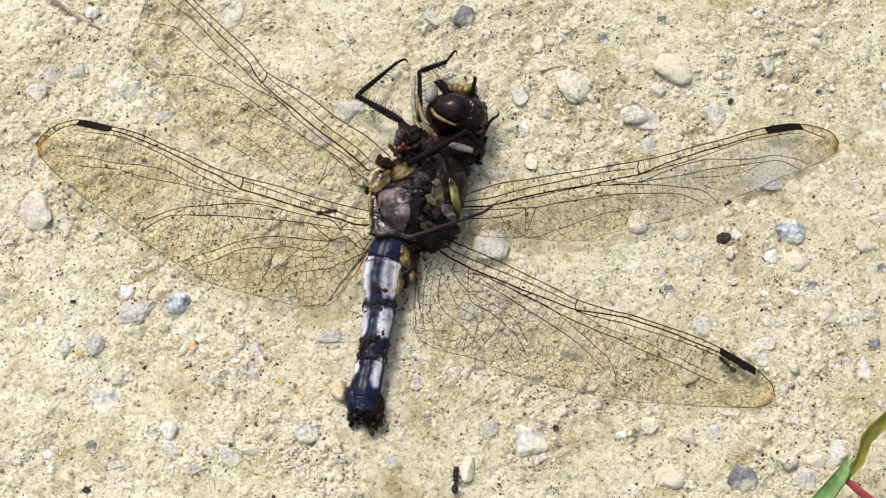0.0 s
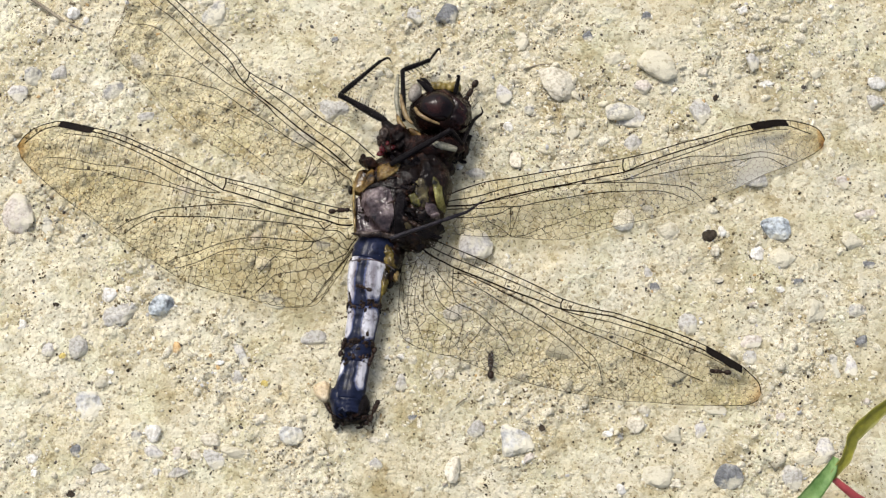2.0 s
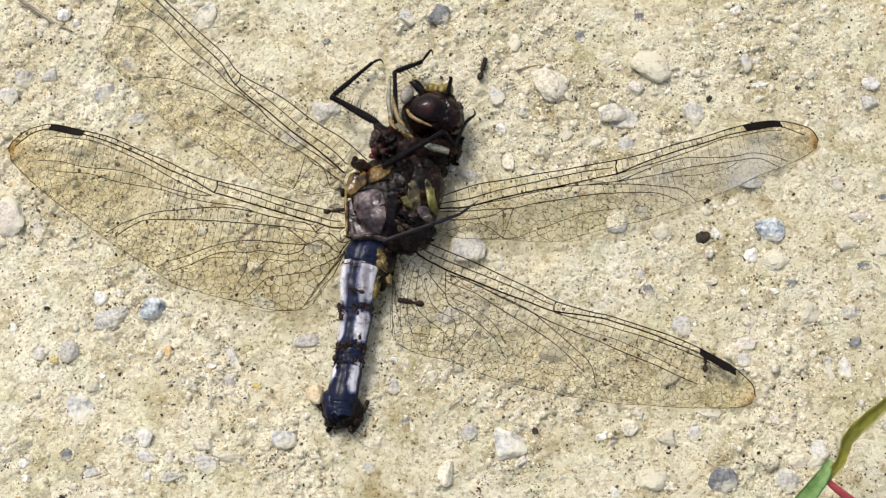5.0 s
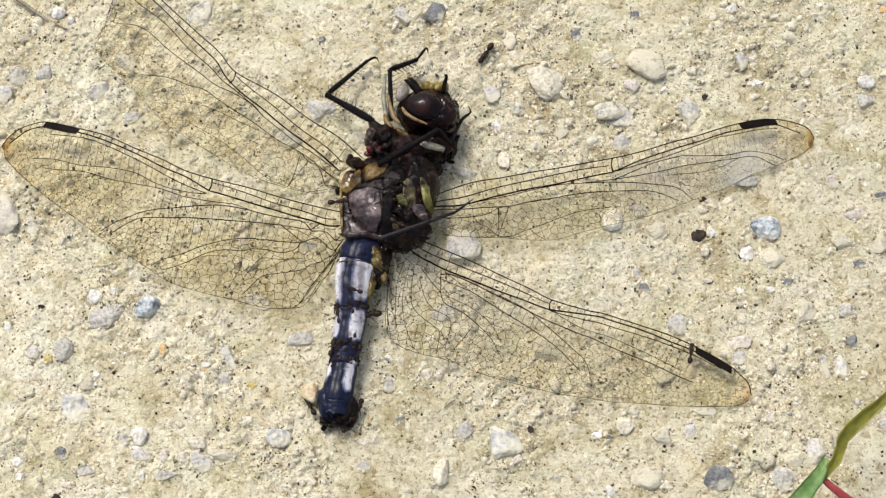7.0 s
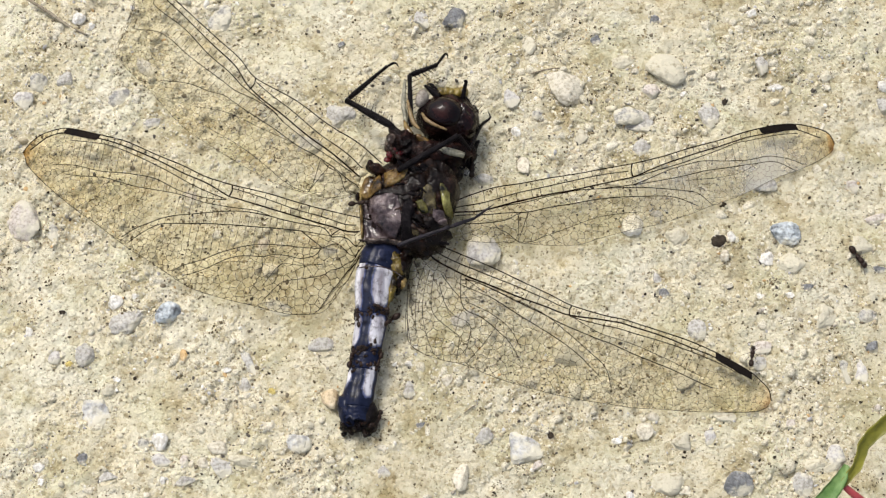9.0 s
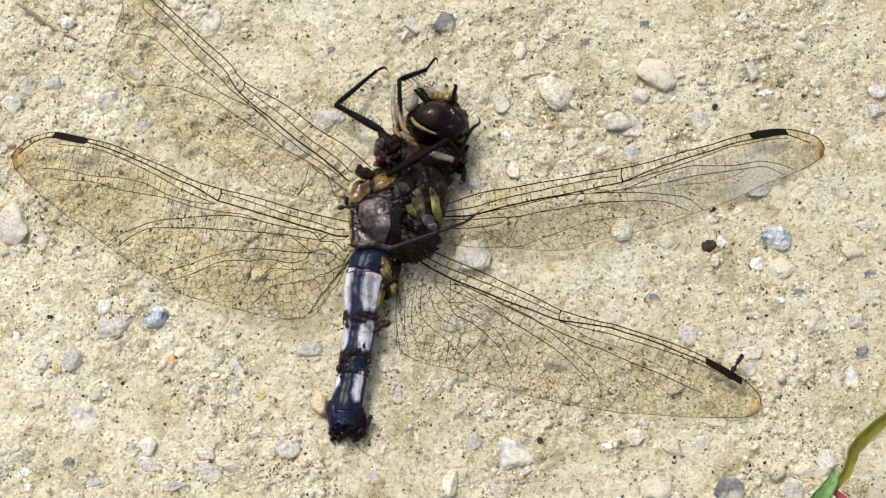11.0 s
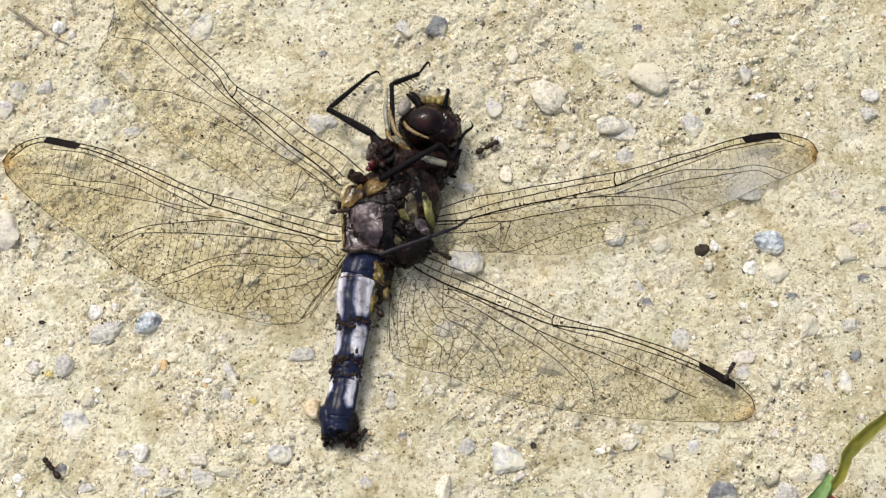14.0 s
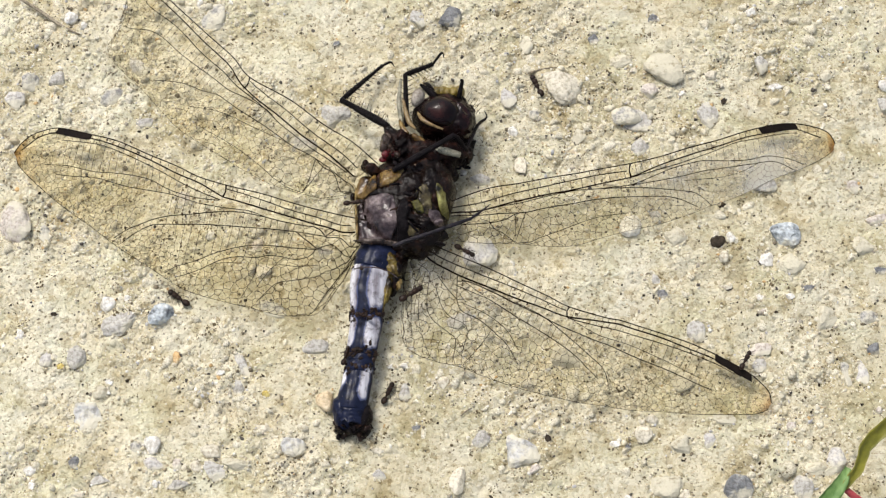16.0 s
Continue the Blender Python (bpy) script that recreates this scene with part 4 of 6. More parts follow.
    def finish(self, pairs):
        """Rungs between the main veins (first, second, from share, to share), the net of cells, the mark and the joint."""
        s = Shape()
        for a, b, lo, hi in pairs:
            x = lo
            while x < hi:
                if not (a < 0 and self.stigma[0] - 0.005 < x < self.stigma[1] + 0.005):
                    lean = self.rng.uniform(-0.12, 0.12) / self.length
                    va, vb = self.line(a, x), self.line(b, x)
                    if abs(va - vb) * self.depth(x) > 0.1:
                        s.tube([self.at(x, va), self.at(x + lean, self.line(b, x + lean))], (0.027 if a < 2 and b < 4 else 0.018) * max(self.fine, 0.8), 4)
                x += (1.25 if b < 2 else 0.75) * self.rng.uniform(0.7, 1.25) / self.length
        tagged(part("vein_ladder", s, VEIN, self.ob, smooth=False), kind="stuff")

        def rim(share):
            v = [max(self.line(a, share), self.line(b, share)) for a, b, lo, hi in pairs if lo - 0.02 <= share <= hi]
            return min(max(v + [1.2 / self.depth(share)]), 1.0)

        # seeds kept apart by the size of a cell, which falls from root to tip
        r = np.random.RandomState(50 + self.seed)
        seeds = []
        grid = {}
        for _ in range(11000):
            share = r.uniform(0, 1)
            x, y = share * self.length, r.uniform(float(self.b[:, 1].min()) - 0.5, float(self.f[:, 1].max()) + 0.5)
            if not self.low(x) - 0.5 < y < self.top(x) + 0.5:
                continue
            v = (self.top(x) - y) / self.depth(share)
            gap = (self.cell_root + (self.cell_tip - self.cell_root) * min(1, share * 1.5)) * (1.0 - 0.22 * min(max(v, 0), 1))
            cx, cy = int(x // 1.2), int(y // 1.2)
            near = [q for i in (-1, 0, 1) for k in (-1, 0, 1) for q in grid.get((cx + i, cy + k), [])]
            if all((q[0] - x) ** 2 + (q[1] - y) ** 2 > gap * gap for q in near):
                seeds.append((x, y))
                grid.setdefault((cx, cy), []).append((x, y))
        s = Shape()
        arr = np.array(seeds)
        for px, py in seeds:
            d2 = (arr[:, 0] - px) ** 2 + (arr[:, 1] - py) ** 2
            poly = [(px - 2, py - 2), (px + 2, py - 2), (px + 2, py + 2), (px - 2, py + 2)]
            for j in np.argsort(d2)[1:17]:
                qx, qy = seeds[j]
                poly = clip_cell(poly, (px + qx) / 2, (py + qy) / 2, qx - px, qy - py)
            for k in range(len(poly)):
                a, b = poly[k - 1], poly[k]
                if (a[0] + a[1] * 1.37) > (b[0] + b[1] * 1.37):
                    continue
                ends = [(e[0] / self.length, (self.top(e[0]) - e[1]) / self.depth(e[0] / self.length)) for e in (a, b) if 0 < e[0] < self.length * 0.999]
                if len(ends) < 2:
                    continue
                edge = rim(ends[0][0])
                if max(e[1] for e in ends) <= edge or min(e[1] for e in ends) >= 1:
                    continue
                s.tube([self.at(e[0], max(e[1], edge)) for e in ends], (0.036 - 0.022 * ends[0][0] ** 0.5) * self.fine, 3)
        tagged(part("vein_net", s, FINEVEIN, self.ob, smooth=False), kind="stuff")

        # dark mark near the tip, and the joint half way
        s = Shape()
        n = 14
        for i in range(n + 1):
            share = self.stigma[0] + (self.stigma[1] - self.stigma[0]) * i / n
            span = self.depth(share)
            full = 0.68 * (0.82 + 0.18 * math.sin(math.pi * i / n) ** 0.5)
            for v, dz in ((-0.05 / span, 0.09), (full / span, 0.09), (full / span, -0.05), (-0.05 / span, -0.05)):
                p = self.at(share + (0.25 / self.length if v > 0 else 0), v)
                s.v.append(p + Vector((0, 0, dz)))
        for i in range(n):
            for k in range(4):
                a, c = i * 4 + k, i * 4 + (k + 1) % 4
                s.f.append((a, c, c + 4, a + 4))
                s.m.append(0)
        s.f += [(0, 3, 2, 1), (n * 4, n * 4 + 1, n * 4 + 2, n * 4 + 3)]
        s.m += [0, 0]
        part("wing_mark", s, MARK, self.ob, "black mark near the wing tip", smooth=False)
        s = Shape()
        end = self.lines[1][-1]
        s.tube([self.at(self.nodus, 0), self.at((self.nodus + end[0]) / 2 - 0.004, end[1] * 0.5), self.at(*end)], [0.085, 0.055, 0.085], 6)
        part("wing_joint", s, VEIN, self.ob)


wing = Wing([(-8.0, 8.3), (-10.5, 10.6), (-13.4, 12.5), (-16.8, 15.2), (-20.9, 17.7), (-22.7, 20.0), (-25.8, 23.0), (-30.4, 27.7), (-33.1, 31.2), (-36.4, 33.9), (-38.3, 34.1)],
            [(-10.4, 5.9), (-12.4, 5.1), (-15.4, 5.7), (-18.4, 6.7), (-20.1, 7.6), (-22.4, 9.0), (-25.4, 11.0), (-28.3, 13.1), (-31.4, 16.6), (-35.7, 21.4), (-34.6, 24.4), (-34.1, 27.0), (-35.0, 30.1), (-36.9, 33.0)],
            3.6, 2.2, -0.4, (0.77, 0.87), 0.400, CLEAR, 1, "clear torn forewing with dark veins", 0.8, 0.5, 0.65)
wing.vein([(0.034, 0.293), (0.071, 0.235), (0.144, 0.179), (0.239, 0.142), (0.315, 0.106), (0.393, 0.038)], 0.045)
wing.vein([(0.025, 0.468), (0.054, 0.406), (0.145, 0.287), (0.239, 0.25), (0.334, 0.196), (0.392, 0.141)], 0.07)
wing.vein([(0.392, 0.141), (0.448, 0.099), (0.559, 0.091), (0.673, 0.071), (0.761, 0.077)], 0.055)
wing.vein([(0.27, 0.296), (0.33, 0.226), (0.405, 0.179), (0.536, 0.204), (0.65, 0.178), (0.77, 0.249)], 0.042)
wing.vein([(0.046, 0.447), (0.117, 0.38), (0.189, 0.327), (0.27, 0.296), (0.311, 0.241), (0.379, 0.235), (0.448, 0.303), (0.507, 0.338), (0.585, 0.379), (0.688, 0.413), (0.768, 0.692)], 0.036)
wing.vein([(0.011, 0.829), (0.032, 0.607), (0.131, 0.45), (0.206, 0.442), (0.298, 0.422), (0.351, 0.409), (0.425, 0.401), (0.471, 0.498), (0.534, 0.61), (0.599, 0.826)], 0.036)
wing.vein([(0.131, 0.45), (0.103, 0.518), (0.063, 0.577), (0.008, 0.989)], 0.036)
wing.vein([(0.131, 0.45), (0.107, 0.805), (0.102, 0.977), (0.103, 0.518)], 0.03, True)
wing.vein([(0.102, 0.977), (0.141, 0.96), (0.225, 0.861), (0.319, 0.814), (0.423, 0.829)], 0.022)
wing.vein([(0.206, 0.442), (0.302, 0.5), (0.399, 0.543), (0.481, 0.745)], 0.02)
wing.finish([(-1, 0, 0.05, 0.38), (0, 1, 0.05, 0.38), (-1, 2, 0.41, 0.76), (2, 3, 0.42, 0.76), (3, 4, 0.45, 0.7), (4, 5, 0.15, 0.55)])
wing = Wing([(-8.4, 2.2), (-10.2, 2.5), (-13.6, 3.3), (-16.4, 4.1), (-19.2, 5.0), (-22.7, 5.9), (-25.4, 6.8), (-27.7, 8.0), (-30.6, 9.3), (-33.5, 10.7), (-36.2, 11.5), (-39.4, 12.3), (-40.8, 12.2), (-42.2, 11.7), (-43.3, 10.8), (-44.0, 9.7)],
            [(-8.7, 0.3), (-10.0, -0.3), (-10.3, -1.1), (-11.0, -2.8), (-11.9, -4.2), (-13.4, -6.4), (-15.2, -6.8), (-17.4, -6.7), (-20.1, -6.0), (-24.0, -5.0), (-26.8, -4.0), (-30.3, -1.7), (-33.2, 0.2), (-36.1, 2.4), (-39.1, 4.6), (-42.1, 7.2), (-43.7, 8.9)],
            3.8, 3.0, -0.9, (0.8, 0.898), 0.406, MEMBRANE, 2, "clear broad hindwing with amber tip and black mark", 0.82, 0.5, 1.0)
wing.vein([(0.052, 0.122), (0.142, 0.074), (0.222, 0.069), (0.303, 0.055), (0.368, 0.037), (0.403, 0.034)], 0.045)
wing.vein([(0.04, 0.233), (0.094, 0.155), (0.154, 0.136), (0.218, 0.127), (0.298, 0.127), (0.378, 0.113), (0.407, 0.111)], 0.07)
wing.vein([(0.407, 0.111), (0.48, 0.053), (0.548, 0.067), (0.635, 0.047), (0.721, 0.057), (0.796, 0.049), (0.887, 0.075), (0.946, 0.123), (0.985, 0.319)], 0.058)
wing.vein([(0.412, 0.14), (0.475, 0.126), (0.544, 0.125), (0.631, 0.1), (0.718, 0.103), (0.793, 0.103), (0.883, 0.171)], 0.04)
wing.vein([(0.415, 0.147), (0.487, 0.193), (0.553, 0.236), (0.622, 0.228), (0.688, 0.295), (0.767, 0.41), (0.85, 0.481), (0.914, 0.617)], 0.034)
wing.vein([(0.286, 0.19), (0.327, 0.174), (0.373, 0.188), (0.452, 0.217), (0.534, 0.259), (0.615, 0.334), (0.696, 0.424), (0.779, 0.491), (0.876, 0.666)], 0.034)
wing.vein([(0.113, 0.229), (0.14, 0.167), (0.183, 0.172), (0.246, 0.187), (0.294, 0.192), (0.372, 0.212), (0.447, 0.29), (0.521, 0.425), (0.574, 0.548), (0.602, 0.637), (0.644, 0.786), (0.677, 0.947)], 0.042)
wing.vein([(0.195, 0.238), (0.241, 0.264), (0.317, 0.315), (0.393, 0.356), (0.47, 0.426), (0.562, 0.584), (0.591, 0.659), (0.625, 0.796), (0.651, 0.934)], 0.042)
wing.vein([(0.195, 0.238), (0.127, 0.363), (0.113, 0.229), (0.195, 0.238)], 0.04, True)
wing.vein([(0.094, 0.161), (0.112, 0.235), (0.071, 0.258), (0.032, 0.589)], 0.046)
wing.vein([(0.026, 0.831), (0.081, 0.333), (0.132, 0.365), (0.169, 0.381), (0.23, 0.409), (0.276, 0.442), (0.335, 0.504), (0.392, 0.601), (0.433, 0.702), (0.489, 0.847), (0.516, 0.958)], 0.036)
wing.vein([(0.132, 0.365), (0.143, 0.436), (0.178, 0.485), (0.217, 0.489), (0.255, 0.514), (0.284, 0.559), (0.33, 0.586), (0.373, 0.647), (0.427, 0.788), (0.483, 0.931)], 0.036)
wing.vein([(0.284, 0.559), (0.276, 0.672), (0.284, 0.782), (0.298, 0.92)], 0.026)
wing.vein([(0.034, 0.707), (0.039, 0.741), (0.057, 0.657), (0.09, 0.569), (0.112, 0.62), (0.166, 0.668), (0.209, 0.716), (0.228, 0.784), (0.257, 0.938)], 0.032)
wing.vein([(0.118, 0.512), (0.174, 0.544), (0.227, 0.574), (0.25, 0.701), (0.266, 0.817)], 0.026)
wing.vein([(0.036, 1), (0.048, 1), (0.068, 0.925), (0.081, 1)], 0.024)
wing.vein([(0.031, 1), (0.039, 1), (0.053, 1)], 0.024)
wing.finish([(-1, 0, 0.08, 0.4), (0, 1, 0.08, 0.4), (-1, 2, 0.44, 0.95), (2, 3, 0.44, 0.9), (3, 4, 0.45, 0.88), (4, 5, 0.45, 0.85), (5, 6, 0.3, 0.55), (6, 7, 0.2, 0.62), (7, 10, 0.2, 0.5)])
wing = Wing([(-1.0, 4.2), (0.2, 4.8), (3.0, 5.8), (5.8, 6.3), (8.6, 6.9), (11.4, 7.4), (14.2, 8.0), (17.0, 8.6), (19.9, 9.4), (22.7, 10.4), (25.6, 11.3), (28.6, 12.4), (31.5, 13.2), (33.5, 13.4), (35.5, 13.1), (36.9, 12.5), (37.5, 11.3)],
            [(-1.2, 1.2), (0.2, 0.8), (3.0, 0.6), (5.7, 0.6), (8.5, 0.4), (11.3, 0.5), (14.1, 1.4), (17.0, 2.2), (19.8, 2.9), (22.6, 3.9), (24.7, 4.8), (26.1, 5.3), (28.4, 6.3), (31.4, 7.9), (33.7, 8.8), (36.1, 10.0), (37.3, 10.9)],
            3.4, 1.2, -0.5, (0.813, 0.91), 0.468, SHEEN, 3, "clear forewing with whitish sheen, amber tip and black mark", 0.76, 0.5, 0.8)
wing.vein([(0, 0.152), (0.058, 0.208), (0.102, 0.209), (0.175, 0.143), (0.249, 0.117), (0.322, 0.09), (0.381, 0.088), (0.455, 0.106)], 0.048)
wing.vein([(0, 0.258), (0.054, 0.362), (0.105, 0.354), (0.172, 0.275), (0.245, 0.232), (0.318, 0.219), (0.392, 0.213), (0.464, 0.206)], 0.068)
wing.vein([(0.464, 0.206), (0.544, 0.127), (0.621, 0.115), (0.699, 0.102), (0.777, 0.104), (0.854, 0.14), (0.914, 0.136), (0.969, 0.31)], 0.055)
wing.vein([(0.464, 0.206), (0.542, 0.183), (0.619, 0.188), (0.697, 0.154), (0.745, 0.135), (0.807, 0.177), (0.913, 0.21)], 0.036)
wing.vein([(0.098, 0.367), (0.171, 0.316), (0.244, 0.257), (0.318, 0.234), (0.376, 0.28), (0.463, 0.323), (0.537, 0.355), (0.612, 0.407), (0.658, 0.429), (0.733, 0.506), (0.779, 0.578), (0.839, 0.696), (0.886, 0.975)], 0.036)
wing.vein([(0.463, 0.323), (0.556, 0.23), (0.618, 0.238), (0.663, 0.272), (0.766, 0.478), (0.827, 0.555), (0.884, 0.756), (0.911, 0.927)], 0.034)
wing.vein([(0.376, 0.28), (0.461, 0.368), (0.533, 0.481), (0.604, 0.659), (0.631, 0.791), (0.655, 1)], 0.036)
wing.vein([(0, 0.358), (0.067, 0.449), (0.124, 0.472), (0.185, 0.473), (0.239, 0.429), (0.312, 0.416), (0.385, 0.444), (0.457, 0.502), (0.529, 0.589), (0.571, 0.703), (0.618, 0.927)], 0.042)
wing.vein([(0.159, 0.494), (0.147, 0.968), (0.185, 0.473), (0.159, 0.494)], 0.04, True)
wing.vein([(0, 0.569), (0.063, 0.61), (0.121, 0.595), (0.159, 0.494)], 0.038)
wing.vein([(0.147, 0.987), (0.182, 0.952), (0.219, 0.849), (0.302, 0.714), (0.377, 0.698), (0.464, 0.751)], 0.026)
wing.vein([(0.147, 0.987), (0.122, 0.819), (0.103, 0.743), (0.092, 0.597)], 0.026)
wing.vein([(0.227, 0.832), (0.245, 0.932), (0.264, 0.991)], 0.022)
wing.vein([(0.595, 0.47), (0.684, 0.592), (0.745, 0.632), (0.794, 0.608)], 0.02)
wing.finish([(-1, 0, 0.05, 0.45), (0, 1, 0.05, 0.45), (-1, 2, 0.48, 0.97), (2, 3, 0.5, 0.9), (3, 5, 0.54, 0.85), (5, 4, 0.56, 0.86), (4, 6, 0.46, 0.64), (6, 7, 0.4, 0.6)])
wing = Wing([(-4.7, 1.0), (-2.3, -0.1), (0.2, -1.2), (2.9, -2.4), (5.7, -3.8), (8.4, -5.1), (10.5, -6.2), (13.8, -7.2), (15.4, -7.5), (17.0, -8.0), (19.2, -8.7), (21.9, -9.6), (24.6, -10.8), (27.3, -12.3), (28.4, -13.2), (29.3, -14.2), (29.5, -15.3)],
            [(-5.1, 0.8), (-5.2, -0.4), (-5.4, -1.5), (-5.4, -4.5), (-5.6, -7.4), (-5.3, -9.4), (-4.2, -10.5), (-2.0, -11.3), (0.2, -11.8), (2.9, -12.9), (6.7, -14.1), (11.0, -15.1), (13.7, -15.5), (16.4, -15.9), (19.1, -16.0), (21.8, -16.2), (25.6, -16.25), (27.8, -16.2), (28.8, -15.95), (29.3, -15.65)],
            3.0, 1.2, -0.5, (0.824, 0.928), 0.445, PALE, 4, "clear broad hindwing with tan tip and black mark", 0.78, 0.5, 0.9)
wing.vein([(0.062, 0.094), (0.105, 0.091), (0.153, 0.089), (0.231, 0.085), (0.309, 0.067), (0.388, 0.062), (0.441, 0.051)], 0.048)
wing.vein([(0.051, 0.184), (0.114, 0.163), (0.163, 0.17), (0.241, 0.168), (0.319, 0.154), (0.396, 0.13), (0.45, 0.111)], 0.072)
wing.vein([(0.45, 0.111), (0.539, 0.053), (0.611, 0.052), (0.685, 0.053), (0.761, 0.08), (0.838, 0.079), (0.905, 0.152)], 0.062)
wing.vein([(0.452, 0.122), (0.545, 0.115), (0.617, 0.12), (0.691, 0.119), (0.765, 0.13), (0.842, 0.136), (0.89, 0.159)], 0.04)
wing.vein([(0.474, 0.137), (0.555, 0.22), (0.629, 0.243), (0.706, 0.3), (0.754, 0.359), (0.817, 0.427)], 0.026)
wing.vein([(0.159, 0.222), (0.189, 0.189), (0.244, 0.193), (0.309, 0.201), (0.357, 0.21), (0.422, 0.217), (0.484, 0.242), (0.561, 0.291), (0.639, 0.356), (0.715, 0.409), (0.793, 0.494), (0.854, 0.558)], 0.044)
wing.vein([(0.309, 0.201), (0.332, 0.193), (0.406, 0.217), (0.46, 0.29), (0.533, 0.44), (0.589, 0.589), (0.622, 0.805)], 0.034)
wing.vein([(0.251, 0.274), (0.305, 0.304), (0.373, 0.347), (0.44, 0.391), (0.51, 0.5), (0.585, 0.699)], 0.038)
wing.vein([(0.154, 0.183), (0.178, 0.386), (0.251, 0.274), (0.166, 0.194)], 0.042, True)
wing.vein([(0.159, 0.262), (0.251, 0.274)], 0.034)
wing.vein([(0.178, 0.386), (0.201, 0.471), (0.249, 0.496), (0.303, 0.558), (0.342, 0.62), (0.389, 0.771)], 0.034)
wing.vein([(0.29, 0.582), (0.28, 0.759), (0.264, 0.951)], 0.028)
wing.vein([(0.11, 0.26), (0.178, 0.386)], 0.034)
wing.vein([(0.088, 0.291), (0.109, 0.51), (0.135, 0.629), (0.199, 0.71), (0.22, 0.757), (0.236, 0.969)], 0.03)
wing.vein([(0.113, 0.348), (0.148, 0.488), (0.18, 0.556), (0.232, 0.609), (0.25, 0.894)], 0.028)
wing.vein([(0.191, 0.396), (0.272, 0.429), (0.327, 0.488), (0.374, 0.632)], 0.026)
wing.vein([(0.058, 0.385), (0.064, 0.633), (0.091, 0.779), (0.122, 0.896)], 0.024)
wing.vein([(0.074, 0.315), (0.09, 0.583), (0.125, 0.77), (0.178, 0.97)], 0.024)
wing.finish([(-1, 0, 0.08, 0.42), (0, 1, 0.08, 0.42), (-1, 2, 0.46, 0.96), (2, 3, 0.46, 0.88), (3, 4, 0.48, 0.8), (4, 5, 0.54, 0.82), (5, 6, 0.33, 0.5), (6, 7, 0.32, 0.5)])


# abdomen: rings along its axis; the back is rolled a little to one side
SPINE = [(-7.54, -0.03, 2.2), (-8.35, -2.31, 2.3), (-8.72, -4.29, 2.3), (-8.8, -6.34, 2.2), (-8.95, -8.23, 2), (-9.26, -10.14, 1.9), (-9.45, -11.69, 1.8), (-9.75, -13.53, 1.7), (-10.09, -15.46, 1.6), (-10.27, -17.37, 1.5)]
GIRTH = [1.85, 1.9, 1.78, 1.6, 1.52, 1.43, 1.38, 1.40, 1.48, 1.38]
line = spline(SPINE, 180)
girth = [float(g[0]) for g in spline([(g,) for g in GIRTH], 180)]


def along(s):
    i = min(max(s, 0), 1) * 180
    k = min(int(i), 179)
    return Vector(line[k] + (line[k + 1] - line[k]) * (i - k)), girth[k] + (girth[k + 1] - girth[k]) * (i - k)


def ease(x, lo, hi, soft):
    """1 between lo and hi, falling to 0 over soft on either side."""
    return max(0.0, min(1.0, (x - lo) / soft + 0.5, (hi - x) / soft + 0.5))


def segment(s0, s1, pale, gold, label, bulge=0.05, seed=0, torn=False):
    """One ring of the abdomen; pale, gold: patches as (start, end, from degree, to degree)."""
    n, ring = 40, 120
    sh = Shape()
    tint = []
    for i in range(n + 1):
        q = i / n
        c, g = along(s0 + (s1 - s0) * q)
        ahead = (along(min(s0 + (s1 - s0) * q + 0.02, 1))[0] - along(max(s0 + (s1 - s0) * q - 0.02, 0))[0]).normalized()
        side = Vector((0, 0, 1)).cross(ahead).normalized()
        up = ahead.cross(side)
        swell = 1 + bulge * math.sin(math.pi * q) - (0.012 if i in (0, n) else 0)
        for k in range(ring):
            a = 2 * math.pi * k / ring
            deg = math.degrees(math.atan2(math.sin(a), math.cos(a)))
            keel = 0.03 * math.exp(-((deg + 36) / 18.0) ** 2) + 0.03 * math.exp(-((deg - 6) / 18.0) ** 2) - 0.03 * math.exp(-((deg + 16) / 8.0) ** 2)
            w = swell + 0.05 * noise.noise(Vector((i * 0.11, k * 0.08, seed * 5.0)))
            jag = ahead * (0.5 * noise.fractal(Vector((k * 0.13, seed, 0)), 1.0, 2.0, 3) * max(0.0, q - 0.6) * 2.5) if torn else Vector((0, 0, 0))
            sh.v.append(c + jag + g * w * math.sin(a) * side + 0.82 * g * (w + keel) * math.cos(a) * up)
            tint.append((max([ease(q + 0.14 * noise.noise(Vector((deg * 0.05, q * 2, seed))), p[0], p[1], 0.3) * ease(deg + 8 * noise.noise(Vector((q * 3, seed * 3.0, 0))), p[2], p[3], 26) for p in pale] + [0]),
                         max([ease(q, p[0], p[1], 0.16) * ease(deg, p[2], p[3], 20) for p in gold] + [0]), 0, 1))
    for i in range(n):
        for k in range(ring):
            a, b = i * ring + k, i * ring + (k + 1) % ring
            sh.f.append((a, a + ring, b + ring, b))
            sh.m.append(0)
    sh.f += [tuple(range(ring)), tuple(range(len(sh.v) - 1, len(sh.v) - ring - 1, -1))]
    sh.m += [0, 0]
    ob = body("abdomen_segment", sh, NAVY, label)
    layer = ob.data.attributes.new("bloom", "FLOAT_COLOR", "POINT")
    layer.data.foreach_set("color", [c for row in tint for c in row])


